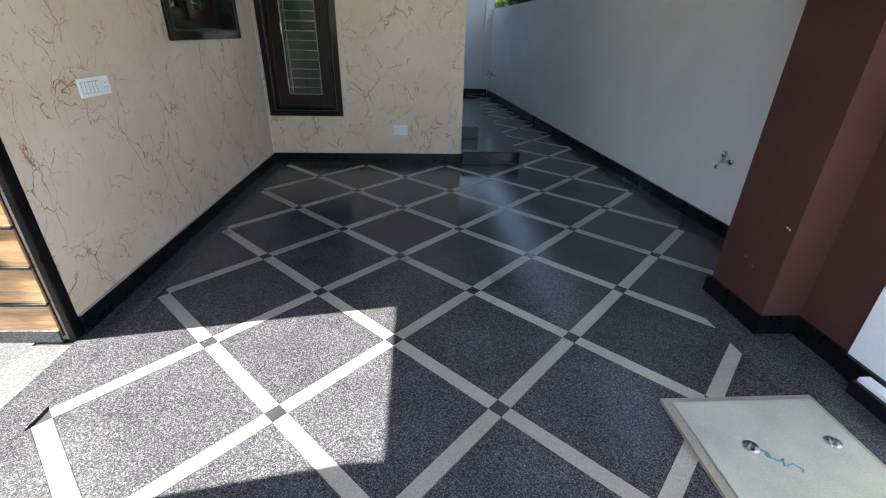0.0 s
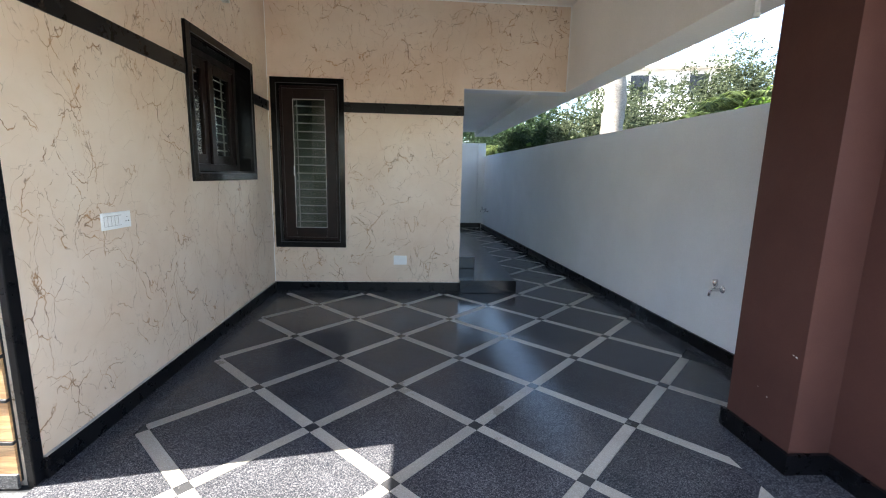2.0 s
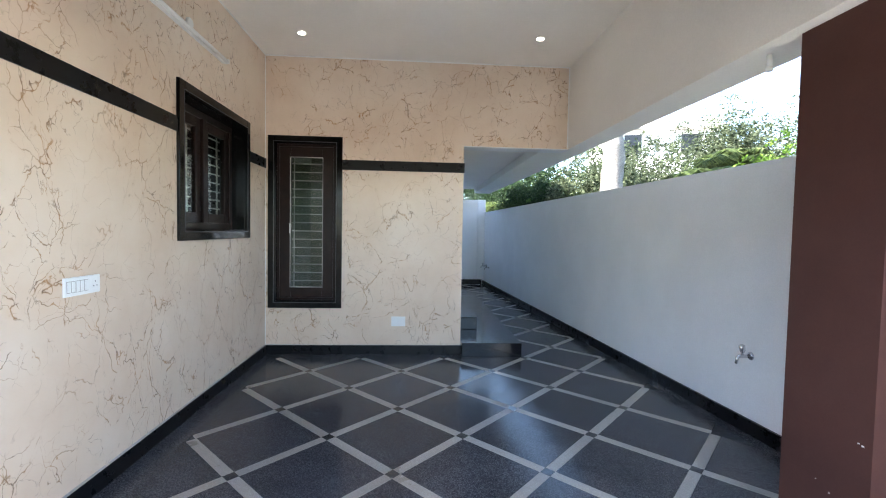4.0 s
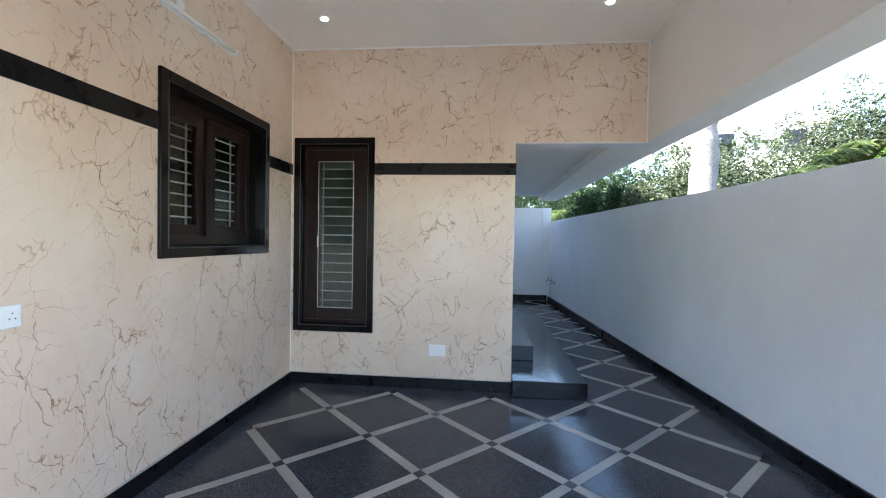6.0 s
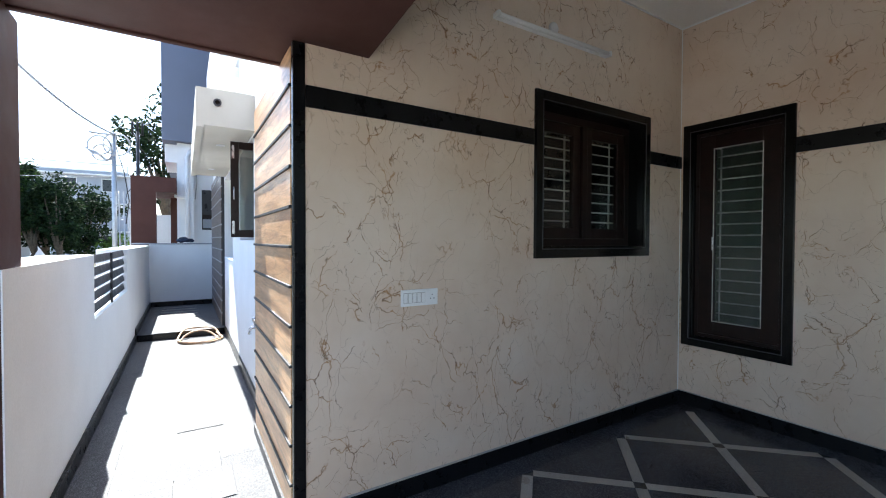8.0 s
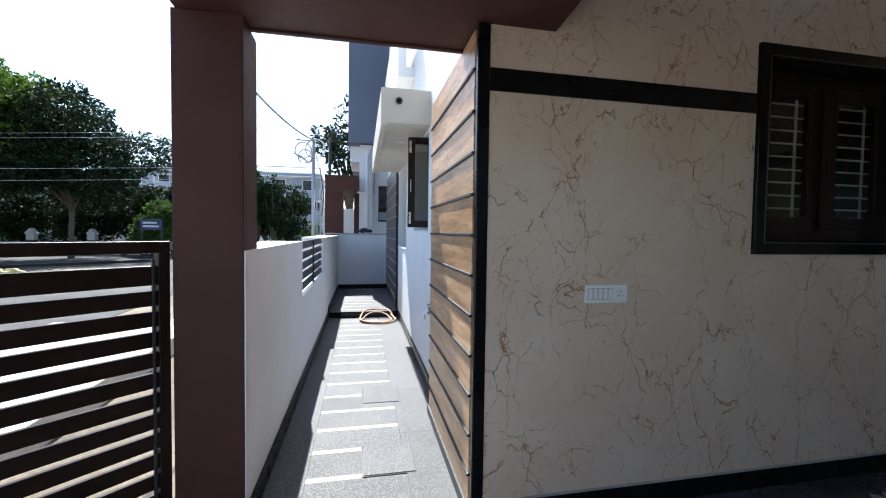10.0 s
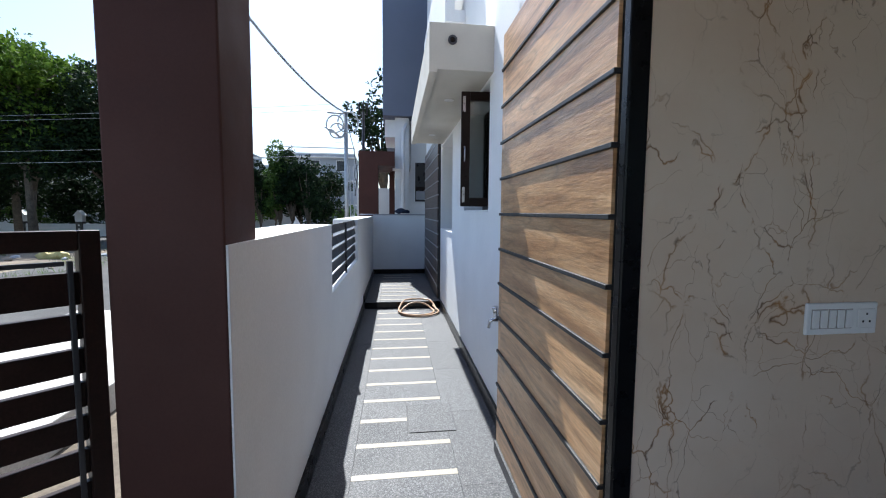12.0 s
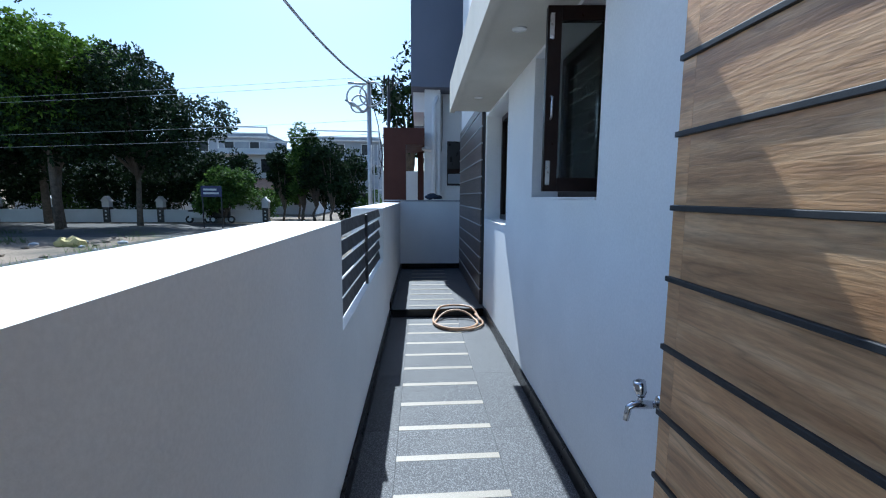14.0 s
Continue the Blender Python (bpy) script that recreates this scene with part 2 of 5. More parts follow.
ROOFTILE = mottled("orange_roof_tile", (0.55, 0.32, 0.20), (0.42, 0.23, 0.14), 0.85, 2.0, 30.0, 0.15, 0.2)
BARPAINT = mottled("pale_grey_bar_paint", (0.46, 0.45, 0.41), (0.38, 0.37, 0.33), 0.4, 9.0, 120.0, 0.06, 0.0)
# wall colour lowered to carry the dimness of the room
DIM = mottled("dim_room_shade", (0.16, 0.18, 0.14), (0.12, 0.135, 0.10), 0.8, 2.0, 60.0, 0.05, 0.0)
CONCRETE = mottled("pale_concrete_and_bounce", (0.50, 0.48, 0.45), (0.38, 0.36, 0.33), 0.85, 1.5, 60.0, 0.15, 0.2)
# near black: indoor shade put into colour, and the compound posts' own tone
DARK = mottled("near_black_shade_and_posts", (0.02, 0.02, 0.022), (0.012, 0.012, 0.014), 0.3, 2.0, 60.0, 0.1, 0.0)
CLOTH = mottled("dark_blue_cloth", (0.03, 0.045, 0.08), (0.018, 0.025, 0.05), 0.9, 20.0, 120.0, 0.2, 0.4)
CABLE = mottled("black_cable", (0.02, 0.02, 0.02), (0.012, 0.012, 0.012), 0.6, 9.0, 90.0, 0.1, 0.0)
SIGNBLUE = mottled("blue_sign_paint", (0.02, 0.03, 0.12), (0.015, 0.02, 0.08), 0.4, 4.0, 60.0, 0.1, 0.0)
YELLOW = mottled("pale_yellow_sack", (0.62, 0.52, 0.22), (0.45, 0.38, 0.16), 0.8, 5.0, 60.0, 0.2, 0.3)
TEAL = mottled("blue_marker_paint", (0.05, 0.28, 0.40), (0.04, 0.22, 0.32), 0.7, 30.0, 120.0, 0.2, 0.0)
LID = mottled("grey_green_lid_stone", (0.42, 0.43, 0.37), (0.32, 0.33, 0.28), 0.55, 4.0, 160.0, 0.15, 0.15)
lamp_mat, lamp_nt, lamp_b = material("lamp_face", 0.4)
lamp_b.inputs["Emission Color"].default_value, lamp_b.inputs["Emission Strength"].default_value = (1.0, 0.9, 0.78, 1), 6.0


# ---- mesh helpers ----
def box_bm(x0, y0, z0, x1, y1, z1, bevel=0.0, bm=None):
    bm = bm or bmesh.new()
    geo = bmesh.ops.create_cube(bm, size=1.0)
    m = Matrix.Translation(((x0 + x1) / 2, (y0 + y1) / 2, (z0 + z1) / 2)) @ Matrix.Diagonal((abs(x1 - x0), abs(y1 - y0), abs(z1 - z0), 1))
    bmesh.ops.transform(bm, matrix=m, verts=geo["verts"])
    if bevel:
        edges = {e for v in geo["verts"] for e in v.link_edges}
        bmesh.ops.bevel(bm, geom=list(edges), offset=bevel, segments=2, affect="EDGES", profile=0.5)
    return bm


def prism_bm(points, z0, z1, bm=None):
    """An upright prism over a polygon of (x, y)."""
    bm = bm or bmesh.new()
    low = [bm.verts.new((x, y, z0)) for x, y in points]
    high = [bm.verts.new((x, y, z1)) for x, y in points]
    n = len(points)
    bm.faces.new(low[::-1])
    bm.faces.new(high)
    for k in range(n):
        bm.faces.new((low[k], low[(k + 1) % n], high[(k + 1) % n], high[k]))
    bmesh.ops.recalc_face_normals(bm, faces=bm.faces)
    return bm


def tube_bm(points, radii, sides=10, bm=None, caps=True):
    """A tube along points; radii one number or one a point."""
    bm = bm or bmesh.new()
    pts = [Vector(p) for p in points]
    rings = []
    for k, p in enumerate(pts):
        way = (pts[min(k + 1, len(pts) - 1)] - pts[max(k - 1, 0)]).normalized()
        side = way.orthogonal().normalized() if k == 0 else (last - way * last.dot(way)).normalized()
        last = side
        up = way.cross(side)
        r = radii[k] if isinstance(radii, (list, tuple)) else radii
        rings.append([bm.verts.new(p + r * (math.cos(a) * side + math.sin(a) * up)) for a in (2 * math.pi * j / sides for j in range(sides))])
    for a, b in zip(rings, rings[1:]):
        for j in range(sides):
            f = bm.faces.new((a[j], a[(j + 1) % sides], b[(j + 1) % sides], b[j]))
            f.smooth = True
    if caps:
        bm.faces.new(rings[0][::-1])
        bm.faces.new(rings[-1])
    return bm


def mesh_of(name, bm, mat):
    me = bpy.data.meshes.new(name)
    bm.to_mesh(me)
    bm.free()
    me.materials.append(mat)
    return me


def part(name, bm, mat, parent, label=""):
    ob = new(name, mesh_of(name, bm, mat))
    ob.parent = parent
    return tagged(ob, label)


def solid(name, bm, mat, label, category, group="", kind=""):
    return tagged(new(name, mesh_of(name, bm, mat)), label, category, group, kind)


def thing(name, label, category, group="", kind="", at=(0, 0, 0), turn=0.0):
    ob = new(name)
    ob.location, ob.rotation_euler = at, (0, 0, turn)
    return tagged(ob, label, category, group, kind)


def struct(name, bm, mat, label, category):
    return solid(name, bm, mat, label, category, kind="structure")


# the side walk leaves the porch at a slight angle: u runs along it, v across it
SLANT = 0.028


def uv(u, v):
    return (-2.0 - u, v + SLANT * u)


def quad(u0, u1, v0, v1):
    return [uv(u0, v0), uv(u0, v1), uv(u1, v1), uv(u1, v0)]


def right_x(y):
    """The face of the boundary wall beside the porch."""
    return 2.62 - 0.066 * (y - 3.0)


# ---- setting: ground ----
struct("ground", prism_bm([(-220, -220), (220, -220), (220, 220), (-220, 220)], -0.62, -0.32), SOIL, "dusty bare ground with patches of earth", "ground")
struct("road", prism_bm([(-31, -60), (-22, -60), (-22, 40), (-31, 40)], -0.33, -0.305), ROAD, "worn asphalt street across the open plot", "road")
struct("road_front", prism_bm([(-22, -9.5), (40, -9.5), (40, -3.5), (-22, -3.5)], -0.33, -0.308), ROAD, "worn asphalt street in front of the house", "road")

# added reflector out of view: sunlit pale slab that brightens the porch ceiling
struct("pavement", box_bm(-8.0, -3.5, -0.32, 8.0, -1.21, -0.06, 0.01), CONCRETE, "unseen pale apron added to bounce sunlight into the porch", "pavement")

# ---- setting: porch ----
LX, BY, CZ, SZ = -1.8, 5.5, 3.56, 2.56
FLOOR_EDGE = [(LX, -1.2), (2.9, -1.2), (right_x(1.5) + 0.2, 1.5), (right_x(13) + 0.1, 13.0), (-1.0, 13.0), (-1.0, 5.6), (LX - 0.1, 5.6)]
porch_floor = struct("floor", prism_bm(FLOOR_EDGE, -0.32, -0.012), GROUT, "dark granite porch floor with a beige diamond inlay", "floor")

# left wall with a window opening, and the end wall with a tall window opening
LW = (3.66, 4.90, 1.485, 2.56)
TW = (-1.69, -0.965, 0.64, 2.55)


def wall_x(x0, x1, y0, y1, z0, z1, hole):
    bm = bmesh.new()
    a, b, c, d = hole
    for q in ((y0, a, z0, z1), (b, y1, z0, z1), (a, b, z0, c), (a, b, d, z1)):
        box_bm(x0, q[0], q[2], x1, q[1], q[3], 0, bm)
    return bm


def wall_y(y0, y1, x0, x1, z0, z1, hole):
    bm = bmesh.new()
    a, b, c, d = hole
    for q in ((x0, a, z0, z1), (b, x1, z0, z1), (a, b, z0, c), (a, b, d, z1)):
        box_bm(q[0], y0, q[2], q[1], y1, q[3], 0, bm)
    return bm


struct("wall_left", wall_x(LX - 0.23, LX, 1.92, 5.73, -0.02, CZ + 0.1, LW), MARBLE, "beige marble-tiled porch wall with brown veins", "wall")
struct("wall_back", wall_y(BY, BY + 0.23, LX, 0.57, -0.02, CZ + 0.1, TW), MARBLE, "beige marble-tiled end wall with brown veins", "wall")
struct("wall_lintel", box_bm(0.57, BY, SZ + 0.006, 1.86, BY + 0.23, CZ + 0.1), MARBLE, "beige marble-tiled beam face over the side passage", "wall")
# its opening is an added, unseen doorway that lets daylight into the room
struct("wall_passage", wall_x(0.34, 0.57, BY + 0.231, 13.0, -0.02, SZ + 0.3, (6.3, 7.7, 0.342, 2.45)), WHITE, "white house wall along the side passage", "wall")
struct("wall_right", prism_bm([(right_x(1.6), 1.6), (right_x(8.38), 8.38), (right_x(8.38) + 0.2, 8.38), (right_x(1.6) + 0.2, 1.6)], -0.3, 2.09), WHITE, "plain white boundary wall", "wall")
struct("wall_right_far", prism_bm([(right_x(8.38), 8.38), (right_x(12.75), 12.75), (right_x(12.75) + 0.2, 12.75), (right_x(8.38) + 0.2, 8.38)], -0.3, 2.088), WHITE, "plain white boundary wall continuing", "wall")
struct("wall_far", box_bm(-1.2, 12.7, -0.3, right_x(12.7) - 0.03, 12.9, 2.44, 0.008), WHITE, "white end wall of the passage", "wall")
struct("wall_far_pier", box_bm(right_x(12.7) - 0.2, 12.64, -0.3, right_x(12.7) + 0.02, 12.7, 2.44, 0.006), WHITE, "narrow white pier beside the end wall", "wall")
struct("ceiling", prism_bm([(LX, 2.31), (1.86, 1.95), (1.86, BY), (LX, BY)], CZ, CZ + 0.2), CREAM, "plain cream porch ceiling", "ceiling")
struct("trim_lintel_soffit", box_bm(0.572, BY + 0.002, SZ - 0.004, 1.858, BY + 0.228, SZ + 0.005), WHITE, "white painted underside of the lintel", "trim")
struct("ceiling_passage", box_bm(0.57, BY + 0.23, SZ + 0.12, 1.56, 12.0, SZ + 0.25), CREAM, "cream passage ceiling", "ceiling")
struct("beam_right", prism_bm([(1.86, 1.9), (2.2, 1.9), (1.98, 11.9), (1.56, 11.9), (1.56, BY + 0.231), (1.861, BY + 0.231)], SZ, CZ + 0.2), CREAM, "deep cream edge beam along the open side", "beam")
# brown front slab, seen from below, with a lip along its outer edge
struct("beam_front", prism_bm([(-2.13, 0.46), (2.6, 0.46), (2.6, 1.9), (1.9, 1.95), (LX, 2.31), (LX, 1.93), (-2.13, 1.93)], SZ, CZ + 0.2), BROWN, "brown painted front beam soffit", "beam")
struct("beam_lip", box_bm(-2.165, 0.46, SZ - 0.012, -2.13, 1.93, SZ + 0.3, 0.003), BROWN, "brown drip lip along the slab edge", "trim")
struct("roof_slab", box_bm(-2.1, 0.5, CZ + 0.21, 2.5, 13.0, CZ + 0.4), CREAM, "flat concrete roof slab over the porch", "roof")

# skirting of black granite
SK = 0.112
struct("baseboard_left", box_bm(LX + 0.001, 1.95, 0, LX + 0.022, BY, SK, 0.002), SKIRT, "honed black granite skirting", "skirting")
struct("baseboard_back", box_bm(LX + 0.022, BY - 0.022, 0, 0.592, BY - 0.001, SK, 0.002), SKIRT, "honed black granite skirting", "skirting")
struct("baseboard_back_end", box_bm(0.571, BY - 0.001, 0, 0.592, 5.73, SK, 0.002), SKIRT, "honed black granite skirting", "skirting")
for a, b, off in ((2.34, 8.38, 0.0), (8.355, 12.7, 0.026)):
    struct("baseboard_right", prism_bm([(right_x(a) - 0.022 - off, a), (right_x(a) - 0.001, a), (right_x(b) - 0.001, b), (right_x(b) - 0.022 - off, b)], 0, SK), SKIRT, "honed black granite skirting", "skirting")
struct("baseboard_far", box_bm(0.6, 12.615, 0, right_x(12.7) - 0.06, 12.638, SK + 0.03, 0.002), SKIRT, "honed black granite skirting", "skirting")
struct("trim_corner_joint", box_bm(LX + 0.0005, BY - 0.007, SK, LX + 0.007, BY - 0.0005, CZ, 0.0), PLASTIC, "thin white corner joint", "trim")
struct("trim_top_joint_left", box_bm(LX + 0.0005, 2.32, CZ - 0.014, LX + 0.008, BY - 0.007, CZ - 0.0005), PLASTIC, "thin white joint under the ceiling", "trim")
struct("trim_top_joint_back", box_bm(LX + 0.008, BY - 0.008, CZ - 0.014, 1.858, BY - 0.0005, CZ - 0.0005), PLASTIC, "thin white joint under the ceiling", "trim")
struct("trim_lintel_joint", box_bm(1.846, BY - 0.008, SZ + 0.006, 1.8585, BY - 0.0005, CZ - 0.015), PLASTIC, "thin white joint beside the edge beam", "trim")
struct("trim_skirting_joint_left", box_bm(LX + 0.0005, 1.958, SK + 0.0005, LX + 0.02, BY - 0.022, SK + 0.003), CONCRETE, "thin pale joint over the skirting", "trim")
struct("trim_skirting_joint_back", box_bm(LX + 0.022, BY - 0.02, SK + 0.0005, 0.571, BY - 0.0005, SK + 0.003), CONCRETE, "thin pale joint over the skirting", "trim")
# black granite bands level with the window heads
struct("trim_band_left_1", box_bm(LX + 0.001, 1.958, 2.23, LX + 0.014, 3.58, 2.343, 0.002), SKIRT, "honed black granite wall band", "trim")
struct("trim_band_left_2", box_bm(LX + 0.001, 4.975, 2.23, LX + 0.014, BY - 0.001, 2.343, 0.002), SKIRT, "honed black granite wall band", "trim")
struct("trim_band_back", box_bm(-0.893, BY - 0.014, 2.235, 0.58, BY - 0.001, 2.355, 0.002), SKIRT, "honed black granite wall band", "trim")
struct("trim_corner", box_bm(LX - 0.03, 1.893, 0, LX + 0.008, 1.957, SZ - 0.001, 0.006), SKIRT, "honed black granite corner post strip", "trim")
# raised landing and step of polished granite at the side door
struct("landing", box_bm(0.575, 5.36, 0, 1.31, 9.4, 0.17, 0.006), BLACK, "polished black granite landing beside the side door", "step")
struct("landing_step", box_bm(0.575, 6.1, 0.171, 0.86, 9.0, 0.34, 0.006), BLACK, "polished black granite upper step", "step")

# right pillar, stepped in plan, with its skirting
struct("pillar_right", prism_bm([(1.945, 1.875), (2.17, 1.875), (2.17, 1.56), (2.75, 1.56), (2.75, 2.325), (1.945, 2.325)], -0.3, SZ + 0.02), BROWN, "stepped brown painted porch pillar", "pillar")
struct("baseboard_pillar", prism_bm([(1.922, 1.852), (2.147, 1.852), (2.147, 1.555), (2.169, 1.555), (2.169, 1.874), (1.944, 1.874), (1.944, 2.348), (1.922, 2.348)], 0, SK), SKIRT, "honed black granite pillar skirting", "skirting")
struct("wall_gate_side", box_bm(2.16, -1.2, -0.3, 2.4, 1.555, 1.41, 0.004), WHITE, "white wall beside the gate opening", "wall")
struct("baseboard_gate_side", box_bm(2.135, 1.0, 0, 2.158, 1.553, SK, 0.002), SKIRT, "honed black granite skirting", "skirting")
struct("kerb_gate", box_bm(2.06, 0.2, 0, 2.134, 1.41, 0.075, 0.004), BLACK, "low black granite kerb with a white top", "kerb")
struct("kerb_top", box_bm(2.075, 0.2, 0.0755, 2.134, 1.40, 0.1, 0.004), WHITE, "white painted kerb top", "kerb")

pillar_right = bpy.data.objects["pillar_right"]
for y, z, s in ((1.91, 0.62, 0.011), (1.93, 0.625, 0.008), (2.05, 0.33, 0.006), (2.12, 0.36, 0.005)):
    part("paint_chip", prism_bm([(1.9435, y), (1.9455, y), (1.9455, y + s), (1.9435, y + s)], z, z + s * 0.6), PLASTIC, pillar_right, "small white paint chip")
stub = thing("conduit_stub", "white plastic conduit stub under the edge beam", "conduit", at=(1.99, 2.58, SZ))
part("pipe", tube_bm([(0, 0, -0.001), (0, 0, -0.07)], 0.014, 12), PLASTIC, stub)
part("socket_end", tube_bm([(0, 0, -0.07), (0, 0, -0.095)], 0.019, 12), PLASTIC, stub)
latch = thing("gate_latch", "small steel gate keeper bracket on the brown pillar", "latch", at=(2.169, 1.80, 1.69))
part("plate", box_bm(-0.006, -0.03, -0.02, -0.001, 0.03, 0.02, 0.002), STEEL, latch)
part("pin", tube_bm([(-0.006, 0, 0), (-0.05, 0, 0)], 0.009, 10), STEEL, latch)
# left pillar on the parapet
struct("pillar_left", box_bm(-2.315, 0.44, -0.3, -1.998, 0.761, SZ, 0.006), BROWN, "square brown painted porch pillar", "pillar")

# ---- setting: side walk ----
struct("floor_walk", prism_bm([(LX, -1.2), (LX, 1.9), uv(-0.2, 1.95), uv(5.42, 2.0), uv(5.42, 0.4), uv(0.3, 0.4), (-2.3, -1.2)], -0.32, -0.01), GROUT, "grey flamed granite walkway with pale cross strips", "floor")
struct("floor_walk_far", prism_bm(quad(5.42, 8.75, 0.5, 2.1), -0.32, 0.09), GROUT, "raised grey granite end of the walkway", "floor")
struct("step_riser", prism_bm(quad(5.395, 5.42, 0.765, 1.97), -0.01, 0.1), BLACK, "polished black granite step edge", "step")
PV0, PV1, PT = 0.447, 0.767, 1.41
struct("wall_parapet", prism_bm(quad(0.003, 2.12, PV0, PV1), -0.3, PT), WHITE, "low white parapet wall beside the pillar", "wall")
struct("wall_parapet_low", prism_bm(quad(2.12, 4.5, PV0, PV1), -0.3, 0.865), WHITE, "low white wall under the railing", "wall")
struct("wall_parapet_far", prism_bm(quad(4.5, 8.8, PV0, PV1), -0.3, PT), WHITE, "low white parapet wall past the railing", "wall")
struct("wall_cross", prism_bm(quad(8.6, 8.8, PV1, 2.6), -0.3, 1.435), WHITE, "low white cross wall closing the walkway", "wall")
struct("coping_cross", prism_bm(quad(8.58, 8.85, 0.45, 2.0), 1.436, 1.462), FARGREY, "thin grey coping on the cross wall", "trim")
HV = 1.995
bm = bmesh.new()
for u0, u1, z0, z1 in ((1.2, 2.02, -0.3, 2.75), (2.02, 3.24, -0.3, 1.52), (3.24, 4.20, -0.3, 2.75), (4.20, 5.55, -0.3, 1.24), (5.55, 8.9, -0.3, 2.75), (2.02, 3.24, 2.54, 2.75), (4.20, 5.55, 2.54, 2.75)):
    prism_bm(quad(u0, u1, HV, HV + 0.28), z0, z1, bm)
for u0, u1, z0, z1 in ((0.05, 2.02, -0.3, 7.0), (2.02, 3.24, -0.3, 1.52), (2.02, 3.24, 2.54, 7.0), (3.24, 4.2, -0.3, 7.0), (4.2, 5.55, -0.3, 1.24), (4.2, 5.55, 2.54, 7.0), (5.55, 8.9, -0.3, 7.0)):
    prism_bm(quad(u0, u1, HV + 0.28, HV + 0.32), z0, z1, bm)
prism_bm(quad(0.05, 8.9, HV, HV + 0.28), 2.75, 7.0, bm)
prism_bm(quad(0.05, 1.25, HV, HV + 0.28), -0.3, 2.75, bm)
struct("wall_house", bm, WHITE, "white house wall along the walkway", "wall")
for u0, u1, v0, v1, z0, name in ((0.003, 5.395, PV1 + 0.001, PV1 + 0.022, 0, "baseboard_parapet"), (5.42, 8.6, PV1 + 0.001, PV1 + 0.022, 0.09, "baseboard_parapet_far"),
                                 (1.232, 5.395, HV - 0.022, HV - 0.001, 0, "baseboard_house"), (8.578, 8.599, PV1 + 0.022, 1.97, 0.09, "baseboard_cross")):
    struct(name, prism_bm(quad(u0, u1, v0, v1), z0, z0 + 0.11), SKIRT, "honed black granite skirting", "skirting")
struct("baseboard_wood", prism_bm(quad(-0.14, 1.225, 1.885, 1.9), 0, 0.07), GREY, "grey granite skirting under the wood cladding", "skirting")

struct("wall_upper_storey", prism_bm(quad(0.06, 8.9, HV + 0.33, 10.6), 3.1, 7.0), WHITE, "white upper storey of the house", "wall")
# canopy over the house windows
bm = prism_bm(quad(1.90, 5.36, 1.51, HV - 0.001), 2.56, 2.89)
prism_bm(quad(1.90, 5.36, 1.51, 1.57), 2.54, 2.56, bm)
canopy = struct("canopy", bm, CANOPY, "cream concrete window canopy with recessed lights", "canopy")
# upper storey balcony of the house
bm = prism_bm(quad(3.3, 6.6, 1.78, HV - 0.001), 3.5, 3.62)
prism_bm(quad(3.3, 6.6, 1.78, 1.88), 3.62, 4.5, bm)
struct("balcony", bm, WHITE, "white upper balcony of the house", "balcony")

# ---- porch windows ----
def bars(n, a0, a1, z0, z1, depth, axis, parent):
    """Horizontal window bars."""
    for k in range(n):
        z = z0 + (z1 - z0) * (k + 0.5) / n
        p, q = ((depth, a0, z), (depth, a1, z)) if axis == "x" else ((a0, depth, z), (a1, depth, z))
        part("bar", tube_bm([p, q], 0.007, 6), BARPAINT, parent)


def surround_bm(axis, face, a0, a1, z0, z1, w, proud, deep):
    """A picture-frame surround that also lines the opening."""
    bm = bmesh.new()
    for q in ((a0, a0 + w, z0, z1), (a1 - w, a1, z0, z1), (a0 + w, a1 - w, z0, z0 + w), (a0 + w, a1 - w, z1 - w, z1)):
        if axis == "x":
            box_bm(face - deep, q[0], q[2], face + proud, q[1], q[3], 0.004, bm)
        else:
            box_bm(q[0], face - proud, q[2], q[1], face + deep, q[3], 0.004, bm)
    return bm


def ring_bm(axis, d0, d1, a0, a1, z0, z1, w):
    bm = bmesh.new()
    for q in ((a0, a0 + w, z0, z1), (a1 - w, a1, z0, z1), (a0 + w, a1 - w, z0, z0 + w), (a0 + w, a1 - w, z1 - w, z1)):
        if axis == "x":
            box_bm(d0, q[0], q[2], d1, q[1], q[3], 0.003, bm)
        else:
            box_bm(q[0], d0, q[2], q[1], d1, q[3], 0.003, bm)
    return bm


w1 = thing("window_1", "two-leaf window with steel bars in a black granite surround", "window", kind="structure")
part("surround", surround_bm("x", LX, 3.583, 4.972, 1.411, 2.634, 0.08, 0.025, 0.002), FRAME, w1, "polished black granite surround")
part("reveal", ring_bm("x", LX - 0.2, LX - 0.002, 3.661, 4.899, 1.486, 2.559, 0.012), FRAME, w1, "black granite lined reveal")
part("frame", ring_bm("x", LX - 0.2, LX - 0.13, 3.673, 4.887, 1.498, 2.547, 0.06), SASH, w1, "dark timber frame")
part("mullion", box_bm(LX - 0.2, 4.25, 1.558, LX - 0.12, 4.31, 2.487, 0.003), SASH, w1)
for a, b in ((3.735, 4.248), (4.312, 4.825)):
    s = part("sash", ring_bm("x", LX - 0.185, LX - 0.145, a, b, 1.56, 2.485, 0.085), SASH, w1, "dark timber casement")
    part("pane", box_bm(LX - 0.168, a + 0.085, 1.645, LX - 0.163, b - 0.085, 2.4), GLASS, s).visible_shadow = False
    bars(9, a + 0.06, b - 0.06, 1.66, 2.42, LX - 0.21, "x", w1)
    part("upright_bar", tube_bm([(LX - 0.21, b - 0.12, 1.6), (LX - 0.21, b - 0.12, 2.45)], 0.008, 6), BARPAINT, w1)

